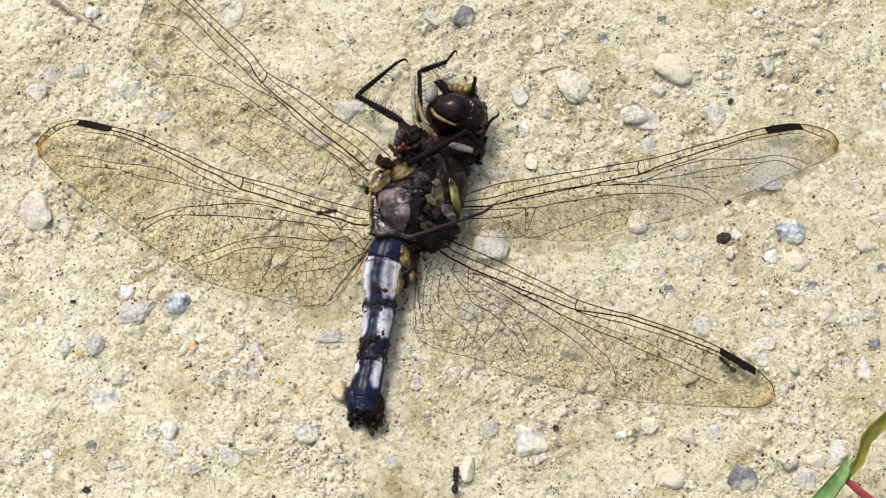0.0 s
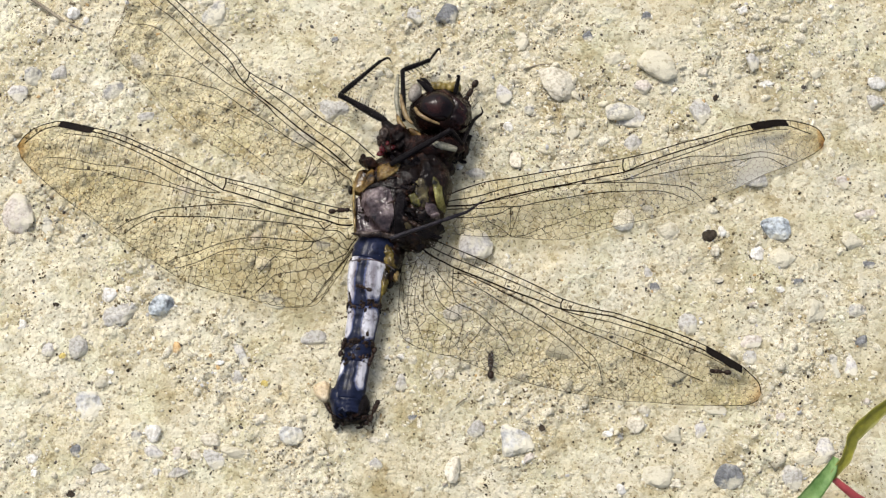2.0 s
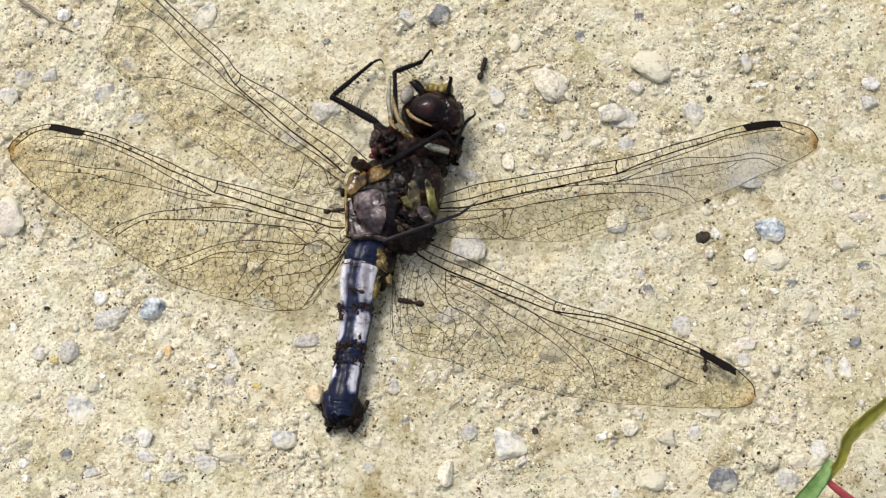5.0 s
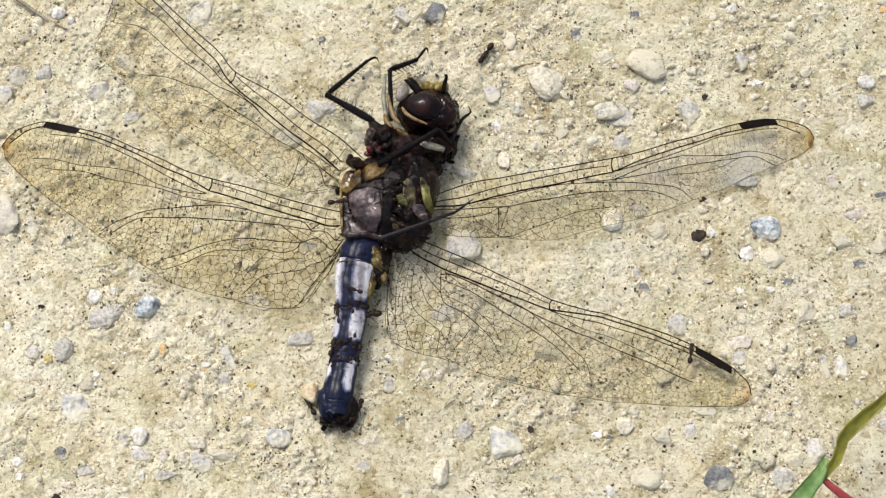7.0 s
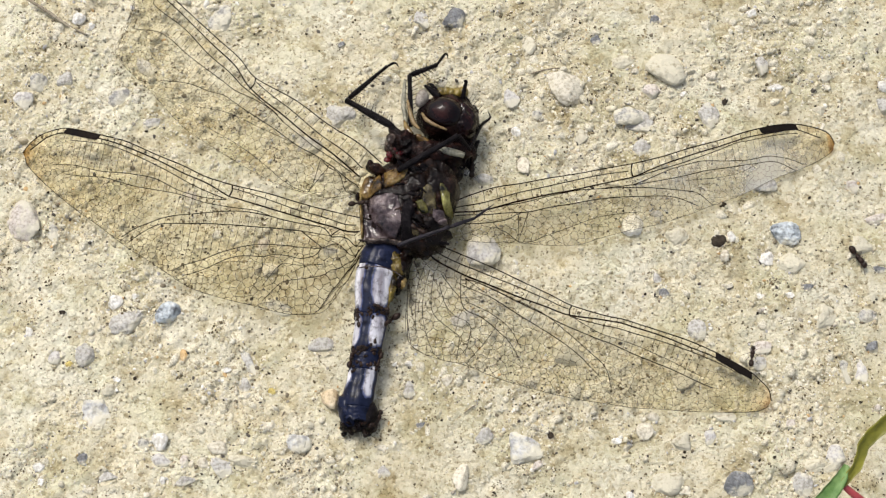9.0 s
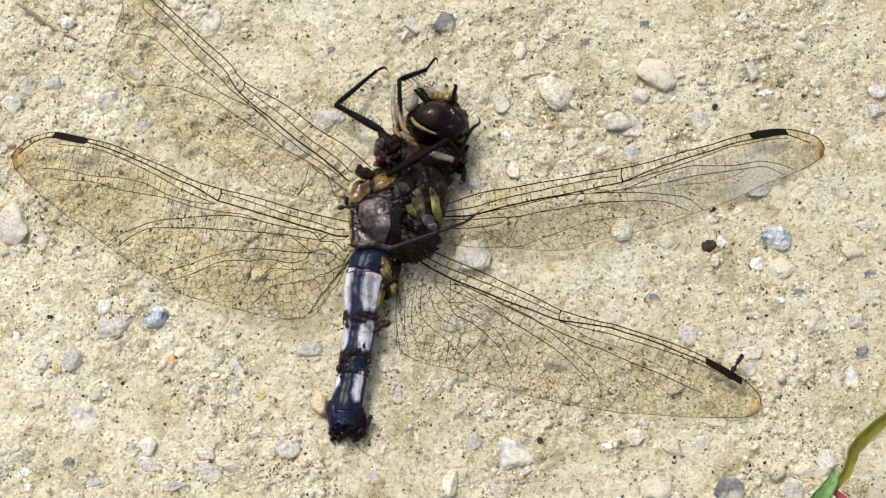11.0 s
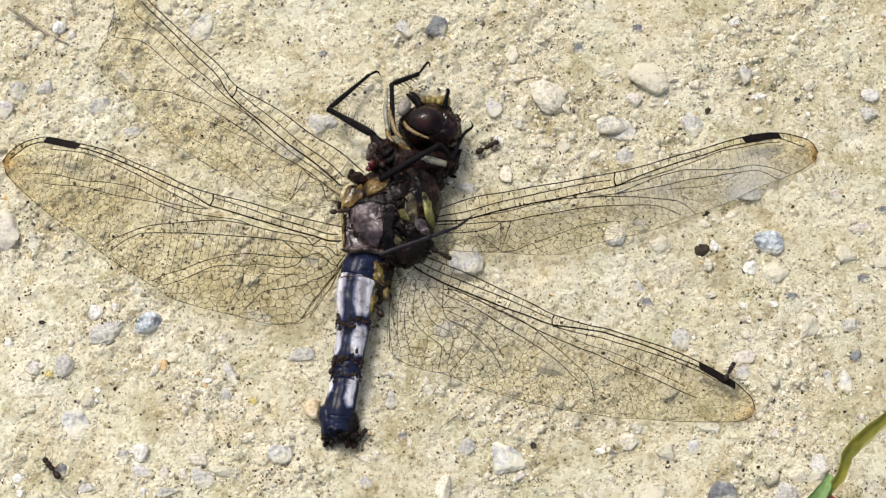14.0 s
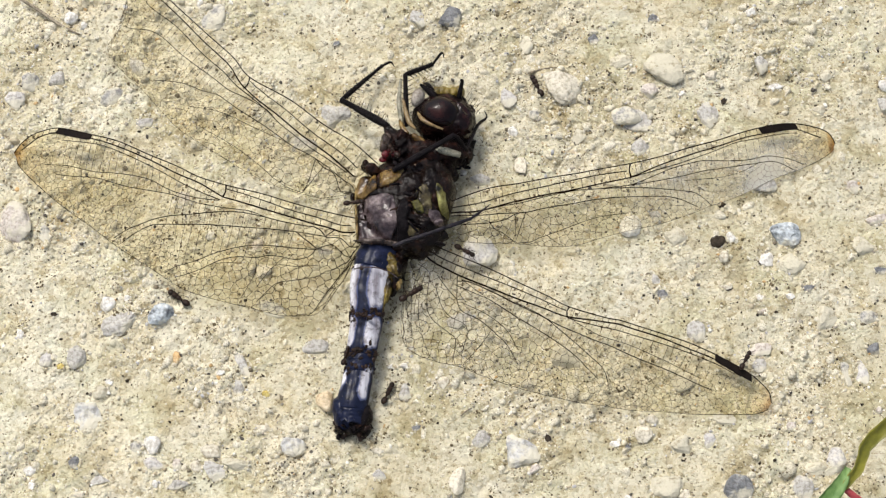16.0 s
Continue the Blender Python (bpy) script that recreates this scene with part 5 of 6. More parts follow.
segment(0.0, 0.115, [], [(0.2, 0.95, 44, 90)], "black segment with yellow flank", 0.08, 1)
segment(0.117, 0.37, [(-0.2, 0.9, -96, -33), (-0.1, 0.84, -1, 64)], [(0.05, 0.95, 66, 100)], "pale waxy segment with dark midline and yellow flank", 0.03, 2)
segment(0.372, 0.6, [(0.02, 0.86, -92, -34), (0.05, 0.8, 3, 66)], [], "pale waxy segment with dark midline", 0.02, 3)
segment(0.602, 0.712, [(0.7, 1.2, 28, 70)], [], "black segment", 0.03, 4)
segment(0.714, 0.925, [(0.05, 0.5, -80, -44), (-0.1, 0.72, 14, 60)], [], "dark segment with two white patches", 0.02, 5)
segment(0.926, 1.0, [], [], "black torn end segment", 0.0, 6, True)
for name, centre, radii, turn, skin, label in (
        ("tail_lobe", (-11.0, -16.3, 1.5), (0.95, 1.7, 1.0), 12, NAVY, "blue-black swollen lobe of the tail"),
        ("tail_lobe", (-9.2, -16.7, 1.4), (1.0, 1.3, 0.95), -6, SHELL, "black crushed lobe of the tail"),
        ("tail_lobe", (-10.0, -17.8, 0.9), (1.8, 0.5, 0.7), 6, BROWN, "")):
    sh = Shape()
    sh.blob(centre, radii, (0, 0, turn), 0.16, 0.9, centre[0], 44, crinkle=0.1)
    body(name, sh, skin, label)
for where, spread, count in ((0.372, 0.018, 46), (0.606, 0.022, 50), (0.7, 0.02, 26), (0.118, 0.008, 14)):
    r = random.Random(int(where * 1000))
    sh = Shape()
    for k in range(count):
        c, g = along(where + r.gauss(0, spread))
        a = radians(r.uniform(-105, 105))
        q = c + Vector((-g * 1.0 * math.sin(a), 0, 0.84 * g * math.cos(a)))
        size = r.uniform(0.07, 0.2)
        sh.blob(q, (size * r.uniform(0.8, 1.8), size, size * 0.8), (0, 0, r.uniform(0, 180)), 0.4, 0.3, k, 10)
    tagged(body("dirt_band", sh, DIRT, "black-brown crumbs caught in a joint of the abdomen"), kind="stuff")
sh = Shape()
sh.tube(spline([(-10.06, -2.76, 3.9), (-9.38, -2.78, 4.3), (-7.84, -2.89, 4.6), (-6.66, -3.14, 4), (-5.92, -3.37, 3)], 16), 0.07, 6)
body("abdomen_ridge", sh, MAUVE)

sh = Shape()
sh.blob((-6.0, -1.9, 1.7), (0.8, 2.6, 1.5), (0, 0, -12), 0.2, 1.0, 31, 60, crinkle=0.12)
body("torn_flank", sh, BROWN, "torn brown flank")
for centre, radii, turn, skin in (((-6.59, -1.93, 2.7), (0.75, 1.2, 0.9), 24, DULLGOLD), ((-6.88, -4.35, 2.4), (0.42, 1.6, 0.8), -14, DULLGOLD), ((-6.20, -3.00, 2.0), (0.5, 1.2, 0.8), 20, TANNED)):
    sh = Shape()
    sh.blob(centre, radii, (0, 0, turn), 0.28, 0.8, centre[1], 60, crinkle=0.2)
    body("flank_plate", sh, skin, "dirty yellow flank plate")
# thorax: dark crumpled core with shell plates lying on it
CORE = Vector((-5.12, 4.18, 3))
CORE_R = (4.27, 4.60)
CORE_H = 2.3


def core_top(x, y):
    u, v = (x - CORE.x) / CORE_R[0], (y - CORE.y) / CORE_R[1]
    return CORE.z + CORE_H * math.sqrt(max(0.02, 1 - u * u - v * v))


def plate(corners, dome, lift=0.15, seed=0, n=28, dent=0.12, thick=0.7):
    """A shell plate with four rounded corners that follows the core, domed and a little dented, with its edge turned down."""
    a, b, c, d = [np.array(q) for q in corners]
    sh = Shape()
    for i in range(n + 1):
        for k in range(n + 1):
            u, v = i / n, k / n
            edge = min(u, 1 - u, v, 1 - v)
            p, q = 2 * u - 1, 2 * v - 1  # rounded corners
            ru, rv = (1 + p * math.sqrt(1 - 0.36 * q * q)) / 2, (1 + q * math.sqrt(1 - 0.36 * p * p)) / 2
            p = (a * (1 - ru) + b * ru) * (1 - rv) + (d * (1 - ru) + c * ru) * rv
            wob = Vector((p[0] * 0.9, p[1] * 0.9, seed * 3.0))
            x = p[0] + 0.3 * noise.noise(wob)
            y = p[1] + 0.3 * noise.noise(wob + Vector((7, 3, 0)))
            z = core_top(x, y) + lift + dome * min(1, 4 * edge) ** 0.6 - (thick if edge == 0 else 0)
            z += dent * noise.fractal(Vector((x * 1.1, y * 1.1, seed)), 1.0, 2.0, 3) - 0.1 * abs(noise.noise(Vector((x * 1.8, y * 1.8, seed + 9))))
            sh.v.append(Vector((x, y, z)))
    for i in range(n):
        for k in range(n):
            q = i * (n + 1) + k
            sh.f.append((q, q + n + 1, q + n + 2, q + 1))
            sh.m.append(0)
    return sh


sh = Shape()
sh.blob(CORE, (*CORE_R, CORE_H), (0, 0, 0), 0.1, 1.8, 1, 110, crinkle=0.06)
sh.blob((-2.57, 5.98, 3), (2.13, 3.26, 2.3), (0, 0, 12), 0.12, 1.4, 2, 80, crinkle=0.06)
sh.blob((-4.00, 0.84, 2.4), (2.47, 1.91, 2.0), (0, 0, 10), 0.2, 1.0, 3, 60, crinkle=0.1)
thorax = body("thorax", sh, BROWN, "torn dark brown thorax")
body("back_plate", plate([(-10.09, 4.69), (-5.62, 4.57), (-6.22, -0.37), (-9.88, -0.43)], 0.3, 0.2, 1, 40, 0.18), MAUVE, "mauve-grey glossy back plate")
body("back_plate", plate([(-9.49, 5.17), (-5.52, 5.41), (-5.51, 4.34), (-9.26, 4.57)], 0.15, 0.15, 2, 20), BROWN)
body("shoulder_plate", plate([(-9.97, 6.96), (-7.87, 7.08), (-7.83, 4.81), (-10.19, 4.34)], 0.45, 0.25, 3), TANNED, "tan and yellow shoulder plate")
body("shoulder_plate", plate([(-7.98, 6.96), (-5.22, 7.92), (-5.53, 6.12), (-7.83, 4.69)], 0.45, 0.15, 4), TANNED, "tan shoulder plate")
body("side_plate", plate([(-2.58, 6.51), (-1.47, 6.74), (-0.75, 2.71), (-1.79, 2.36)], 0.35, 0.45, 5, 28, 0.06), OLIVE, "olive-green side stripe")
body("side_plate", plate([(-4.44, 5.31), (-2.79, 5.67), (-2.22, 1.89), (-3.76, 2.48)], 0.25, 0.2, 6, 28, 0.16), DULL, "dull olive side stripe")
body("side_plate", plate([(-4.70, 3.61), (-3.88, 3.91), (-3.26, 2.55), (-4.19, 2.32)], 0.2, 0.42, 7, 20), OLIVE, "pale olive side plate")
body("side_plate", plate([(-3.00, 3.30), (-1.79, 2.71), (-1.35, 1.30), (-2.77, 1.65)], 0.2, 0.4, 13, 20), MAUVE, "greyish pink torn tissue")
body("side_plate", plate([(-5.17, 1.30), (-3.75, 1.30), (-3.74, 0.13), (-5.05, 0.13)], 0.15, 0.2, 8, 16), DULL)
body("side_plate", plate([(-5.53, 6.48), (-3.66, 7.08), (-3.42, 5.17), (-5.07, 4.22)], 0.3, 0.2, 9), BROWN)
body("side_plate", plate([(-5.84, 3.86), (-4.85, 4.22), (-4.59, -0.25), (-6.22, -0.37)], 0.25, 0.2, 10), SHELL)
body("side_plate", plate([(-3.73, 2.56), (-1.54, 2.21), (-1.87, 0.95), (-3.74, 0.12)], 0.25, 0.2, 11), BROWN)
body("side_plate", plate([(-4.11, 8.77), (-1.56, 8.41), (-2.21, 6.72), (-4.32, 6.96)], 0.3, 0.2, 12), SHELL)
sh = Shape()
sh.blob((-9.94, 2.99, 3), (0.2, 2.4, 1.1), (0, 0, 3), 0.3, 0.8, 7, 60, crinkle=0.25)
body("side_rim", sh, TANNED)
sh = Shape()
sh.blob((-8.57, 7.42, 4.2), (0.95, 0.51, 0.9), (0, 0, -18), 0.2, 0.8, 8, 30, crinkle=0.2)
sh.blob((-9.13, 7.88, 4.4), (0.34, 0.45, 0.6), (0, 0, 0), 0.1, 0.8, 9, 20)
sh.blob((-10.36, 4.94, 3.2), (0.28, 0.45, 0.5), (0, 0, 0), 0.1, 0.8, 10, 20)
body("wing_hinge", sh, BROWN)
sh = Shape()
sh.blob((-1.97, 1.62, 5), (0.5, 0.3, 0.3), (0, 0, 30), 0.2, 0.5, 14, 16)
body("torn_skin", sh, MAUVE)
sh = Shape()
sh.blob((-7.9, -0.05, 4.0), (1.85, 0.26, 0.45), (0, 0, -4), 0.25, 0.6, 15, 48, crinkle=0.25)
body("torn_skin", sh, GREYSKIN)
for k, (cx, cy, w, d) in enumerate(((-4.38, 0.54, 30, 16), (-2.70, 0.78, 26, 13), (-5.28, 0.06, 20, 14))):
    sh = Shape()
    sh.blob((cx, cy, 2.6), (w * 0.056, d * 0.056, 1.1), (0, 0, 15 * k), 0.3, 0.8, 60 + k, 48, crinkle=0.2)
    body("torn_skin", sh, BROWN if k else SHELL)
# ragged bits of dry tissue on the torn flank
for k in range(26):
    r = random.Random(40 + k)
    cx, cy = -4.35 + r.uniform(-2.0, 2.6), 3.8 + r.uniform(-4.4, 4.2)
    sh = Shape()
    sh.blob((cx, cy, core_top(cx, cy) + r.uniform(0.0, 0.4)), (r.uniform(0.3, 0.9), r.uniform(0.1, 0.26), r.uniform(0.12, 0.4)), (r.uniform(-40, 40), r.uniform(-40, 40), r.uniform(0, 180)), 0.3, 0.5, k, 16)
    body("tissue_flake", sh, r.choice([BROWN, SHELL, BROWN, SHELL]))

# black shreds hanging out beside the neck
sh = Shape()
sh.blob((-1.5, 8.2, 2.2), (1.1, 1.8, 1.6), (0, 0, 20), 0.3, 0.9, 33, 60, crinkle=0.18)
body("torn_skin", sh, NECK, "torn brown skin beside the neck")
for k in range(26):
    r = random.Random(400 + k)
    cx, cy = -1.3, 8.2
    sh = Shape()
    sh.blob((cx + r.gauss(0, 0.6), cy + r.gauss(0, 0.95), r.uniform(1.2, 3.8)), (r.uniform(0.4, 1.0), r.uniform(0.06, 0.16), r.uniform(0.1, 0.3)), (r.uniform(-50, 50), r.uniform(-50, 50), r.uniform(0, 180)), 0.35, 0.5, k, 16)
    body("tissue_flake", sh, r.choice([BROWN, SHELL, SHELL]))

for k, (cx, cy, cz, w, d, turn) in enumerate(((0.75, 10.9, 1.8, 0.7, 0.85, 10), (0.9, 10.0, 1.5, 0.45, 0.7, -8), (0.3, 9.7, 1.6, 0.55, 0.6, 30), (0.1, 10.4, 2.2, 0.8, 0.8, 0))):
    sh = Shape()
    sh.blob((cx, cy, cz), (w, d, 0.8), (0, 0, turn), 0.4, 0.6, 520 + k, 44, crinkle=0.25)
    body("torn_skin", sh, NECK if k % 2 else SHELL, "crumpled black skin below the head")
for k in range(14):
    r = random.Random(700 + k)
    sh = Shape()
    sh.blob((0.7 + r.gauss(0, 0.35), 10.2 + r.gauss(0, 0.7), r.uniform(0.8, 2.4)), (r.uniform(0.25, 0.6), r.uniform(0.05, 0.13), r.uniform(0.08, 0.25)), (r.uniform(-50, 50), r.uniform(-50, 50), r.uniform(0, 180)), 0.35, 0.5, k, 14)
    body("tissue_flake", sh, r.choice([NECK, SHELL]))

# thin translucent skin over the torn neck
for name, centre, radii, turn, skin, label in (
        ("neck_lobe", (-7.19, 10.31, 4.3), (0.5, 0.85, 0.8), -20, GREYSKIN, "greyish translucent neck skin"),
        ("neck_lobe", (-6.28, 9.03, 4.2), (0.42, 0.3, 0.5), 30, RED, "wet red neck tissue")):
    sh = Shape()
    sh.blob(centre, radii, (0, 0, turn), 0.3, 0.8, centre[0], 40, crinkle=0.15)
    body(name, sh, skin, label)
# neck and head
sh = Shape()
sh.tube(spline([(-7.2, 12.2, 4.1), (-6.7, 11.4, 3.9), (-5.7, 10.4, 3.6), (-4.2, 9.4, 3.2)], 16), [0.3, 0.62, 1.1, 1.5], 20)
sh.blob((-5.9, 9.9, 3.0), (1.4, 1.7, 1.75), (0, 0, -30), 0.34, 0.9, 20, 80, crinkle=0.2)
sh.blob((-2.76, 9.26, 3), (3.14, 1.57, 2.0), (0, 0, 4), 0.2, 1.2, 21, 90, crinkle=0.06)
body("neck", sh, NECK, "torn brown neck")
for cx, cy, cz, r0 in ((-7.17, 8.75, 4.9, 0.36), (-7.47, 8.42, 4.4, 0.32), (-6.78, 9.15, 5.1, 0.22)):
    sh = Shape()
    sh.blob((cx, cy, cz), (r0 * 1.2, r0, r0 * 0.7), (0, 0, 40), 0.25, 0.5, cx, 16)
    body("flesh", sh, RED, "wet red flesh")
sh = Shape()
sh.tube(spline([(-5.84, 12.95, 3.6), (-5.55, 12.01, 3.8), (-5.04, 11.31, 4.0)], 14), [0.16, 0.3, 0.2], 10)
sh.blob((-4.03, 10.48, 4.4), (1.01, 0.34, 0.6), (0, 0, -35), 0.2, 0.8, 24, 40, crinkle=0.06)
body("neck_fold", sh, TANNED)
sh = Shape()
sh.blob((-1.45, 13.3, 3), (2.95, 2.4, 2.3), (0, 0, -10), 0.08, 1.5, 25, 60, crinkle=0.1)
head = body("head", sh, NECK, "dark brown head")
sh = Shape()
sh.blob((-1.78, 13.3, 4.1), (2.15, 1.8, 1.85), (0, 0, -12), 0.03, 1.5, 26, 64)
body("eye", sh, EYE, "glossy dark brown eye")
sh = Shape()
sh.blob((0.12, 12.9, 3.4), (1.42, 1.9, 1.8), (0, 0, 0), 0.14, 0.9, 27, 72, crinkle=0.08)
body("eye", sh, EYE, "glossy dark brown eye")
sh = Shape()
for k in range(5):
    sh.blob(Vector((-2.16, 15.91, 3.6)) + Vector((0.55 * k, 0.1 * math.sin(k * 2), 0)), (0.58, 0.62, 0.7), (0, 0, 4 * k - 8), 0.1, 0.6, k, 24)
body("face", sh, YELLOW, "yellow face")
for k, (cx, cy, cz, w) in enumerate(((0.85, 14.6, 2.6, 0.5), (1.15, 14.1, 2.6, 0.42), (0.2, 14.8, 3.4, 0.55), (1.35, 13.2, 2.8, 0.4), (-0.6, 15.0, 3.6, 0.5))):
    sh = Shape()
    sh.blob((cx, cy, cz), (w, w * 0.8, 0.6), (0, 0, 40 * k), 0.45, 0.5, 610 + k, 32, crinkle=0.25)
    body("mouth_part", sh, NECK if k % 2 else SHELL, "crushed black mouth part")
sh = Shape()
sh.blob((-4.07, 15.16, 4), (0.67, 1.01, 0.9), (0, 0, -15), 0.05, 1.0, 30, 28)
body("cheek", sh, LOBE, "pale translucent cheek")
sh = Shape()
sh.tube(spline([(-4.05, 13.34, 4.6), (-3.70, 12.54, 5), (-2.90, 11.84, 5.2), (-1.56, 11.32, 5)], 14), [0.12, 0.22, 0.2, 0.1], 8)
body("eye_rim", sh, CREAM, "cream rim under the eye")
sh = Shape()
sh.tube(spline([(-5.51, 14.9, 4.2), (-5.27, 13.62, 4.3), (-4.87, 12.35, 4.4), (-4.25, 11.61, 4.4)], 16), [0.12, 0.22, 0.26, 0.12], 8)
body("cheek_band", sh, CREAM, "cream band beside the eye")
sh = Shape()
sh.tube(spline([(-2.34, 9.28, 4.8), (-1.33, 9.01, 5), (0.11, 8.76, 4.6)], 10), [0.25, 0.4, 0.3], 10)
body("mouth_bar", sh, BONE, "whitish mouth bar")
for pts, rad in (([(-2.38, 15.29, 4), (-3.17, 15.91, 4.4), (-3.84, 16.37, 4.6)], [0.45, 0.3, 0.12]), ([(-2.38, 15.60, 4), (-3.06, 16.50, 4.2), (-3.41, 16.78, 4)], [0.3, 0.22, 0.1]),
                 ([(0.00, 15.10, 4), (0.17, 15.94, 4.6), (0.34, 16.56, 5), (0.11, 16.62, 5)], [0.28, 0.22, 0.17, 0.1])):
    sh = Shape()
    sh.tube(spline(pts, 12), rad, 8)
    body("mouth_hook", sh, SHELL)
for k in range(6):
    sh = Shape()
    p = Vector((0.45, 14.73, 4))
    sh.tube([p + Vector((0.25 * k, -0.25 * k, 0)), p + Vector((0.7 + 0.25 * k, 0.9 - 0.3 * k, 0.6))], [0.035, 0.008], 4)
    body("bristle", sh, SHELL)


def leg(joints, radii, seed, spines=True, skin=None):
    """Femur, shin and foot with spines along them; joints are four points or more, the last ones the foot."""
    names = ["leg", "shin", "foot"]
    made = None
    rng = random.Random(seed)
    spikes = Shape()
    bends = [joints[0:2], joints[1:3], joints[2:]]
    for name, pts, (r0, r1) in zip(names, bends, radii):
        if len(pts) < 2:
            continue
        pts = [Vector(p) for p in pts]
        smooth = [Vector(q) for q in spline(pts, 12)]
        sh = Shape()
        prof = [r0 * 0.75, r0 * 1.08, r0, (r0 + r1) / 2, r1 * 0.9, r1 * (1.05 if name != "foot" else 0.45)]
        sh.tube(smooth, prof, 10)
        if spines and name != "foot":
            d = (pts[-1] - pts[0]).normalized()
            side = d.cross(Vector((0, 0, 1))).normalized()
            n = 11
            for k in range(n):
                q = smooth[1 + k * 10 // n] + d * rng.uniform(-0.15, 0.15)
                for sgn in (-1, 1):
                    tipv = q + side * sgn * (r0 + rng.uniform(0.15, 0.3) + (0.34 if sgn > 0 else 0)) + d * rng.uniform(0.2, 0.45) + Vector((0, 0, rng.uniform(-0.1, 0.3)))
                    spikes.tube([q, tipv], [0.055, 0.014], 4)
        if made is None:
            made = body(name, sh, skin or SHELL, "black spiny leg")
        else:
            part(name, sh, skin or SHELL, made)
    if spikes.v:
        tagged(part("spine_fringe", spikes, SHELL, made), kind="stuff")


leg([(-6.97, 12.04, 4.2), (-11.71, 15.35, 3.2), (-7.76, 20.00, 1.4), (-6.96, 20.48, 1.2), (-6.56, 20.12, 0.9)], [(0.4, 0.31), (0.27, 0.19), (0.13, 0.07)], 1)
leg([(-5.19, 12.31, 3.6), (-5.37, 18.11, 3.2), (-2.65, 19.74, 2.2), (-1.74, 21.36, 1.5), (-1.51, 20.93, 1.2)], [(0.27, 0.24), (0.27, 0.24), (0.14, 0.07)], 2)
leg([(-6.40, 6.71, 5.6), (-0.44, 10.18, 6.2), (0.72, 9.30, 4.6), (1.81, 12.58, 3), (2.73, 13.81, 2.2), (2.57, 14.65, 2)], [(0.33, 0.29), (0.24, 0.2), (0.17, 0.08)], 3, True)
leg([(-6.33, -0.83, 5), (-1.31, 0.81, 5.6), (1.15, 1.97, 5), (2.09, 2.92, 4.4), (3.05, 3.92, 3.8)], [(0.22, 0.2), (0.2, 0.17), (0.14, 0.07)], 4, False, LEGSKIN)
sh = Shape()
sh.tube(spline([(-5.64, 12.56, 3.6), (-5.96, 15.00, 3.4), (-5.83, 17.70, 3)], 12), [0.22, 0.26, 0.14], 8)
body("leg", sh, BONE, "pale leg skin")
# torn end of the body
for k in range(48):
    r = random.Random(90 + k)
    p = Vector((-10.01, -17.85, 1.2)) + Vector((r.uniform(-1.6, 1.6), r.gauss(0.15, 0.3), r.uniform(-0.8, 0.9)))
    sh = Shape()
    sh.blob(p, (r.uniform(0.2, 0.45), r.uniform(0.1, 0.26), r.uniform(0.12, 0.3)), (r.uniform(-40, 40), 0, r.uniform(0, 180)), 0.5, 0.3, k, 14)
    body("tail_scrap", sh, r.choice([BROWN, BROWN, SHELL]))


# ---- twig and seedling ----
sh = Shape()
pts = [(-45.48, 28.07, 0.9), (-43.14, 26.54, 0.8), (-41.01, 25.07, 0.6), (-39.02, 24.07, 0.5)]
sh.tube(spline(pts, 20), [0.16, 0.2, 0.17, 0.1], 8)
tagged(new("twig", sh.mesh("twig", STRAW)), "thin grey dry twig lying on the sand", "twig")
for k, (a, b, r0) in enumerate((((7.03, 19.57, 0.45), (9.95, 20.18, 0.5), 0.07), ((0.11, -16.36, 0.4), (1.19, -15.59, 0.45), 0.06), ((28.81, -20.68, 0.4), (30.32, -22.32, 0.4), 0.06))):
    sh = Shape()
    mid = (Vector(a) + Vector(b)) / 2 + Vector((0.1, 0.15, 0.05))
    sh.tube(spline([a, mid, b], 8), [r0, r0 * 1.2, r0 * 0.7], 6)
    tagged(new("straw", sh.mesh("straw", STRAW)), "short dry straw fibre on the sand", "straw")

seedling = new("seedling")
foot = Vector((45.42, -28.18, 0))
seedling.location = foot * MM
tagged(seedling, "green seedling with narrow olive leaf and red stalk", "seedling")


def blade(centre, widths, tilt, fold):
    """A leaf blade with thickness along a smooth line."""
    sh = Shape()
    n = 40
    mid = [Vector(q) for q in spline(centre, n)]
    wid = [float(q[0]) for q in spline([(w,) for w in widths], n)]
    cols = 7
    for side in (1, -1):
        for i, p in enumerate(mid):
            d = (mid[min(i + 1, n)] - mid[max(i - 1, 0)]).normalized()
            s = d.cross(Vector((0, 0, 1))).normalized()
            s = Matrix.Rotation(radians(tilt), 3, d) @ s
            up = s.cross(d)
            for k in range(cols):
                v = 2 * k / (cols - 1) - 1
                sh.v.append(p + s * v * wid[i] + up * (abs(v) * fold * wid[i] + side * 0.05 + 0.06 * math.sin(i * 1.1 + k)))
    half = (n + 1) * cols
    for i in range(n):
        for k in range(cols - 1):
            a = i * cols + k
            sh.f += [(a, a + 1, a + cols + 1, a + cols), (half + a, half + a + cols, half + a + cols + 1, half + a + 1)]
            sh.m += [0, 0]
        for k in (0, cols - 1):
            a = i * cols + k
            sh.f.append((a, a + cols, half + a + cols, half + a))
            sh.m.append(0)
    return sh


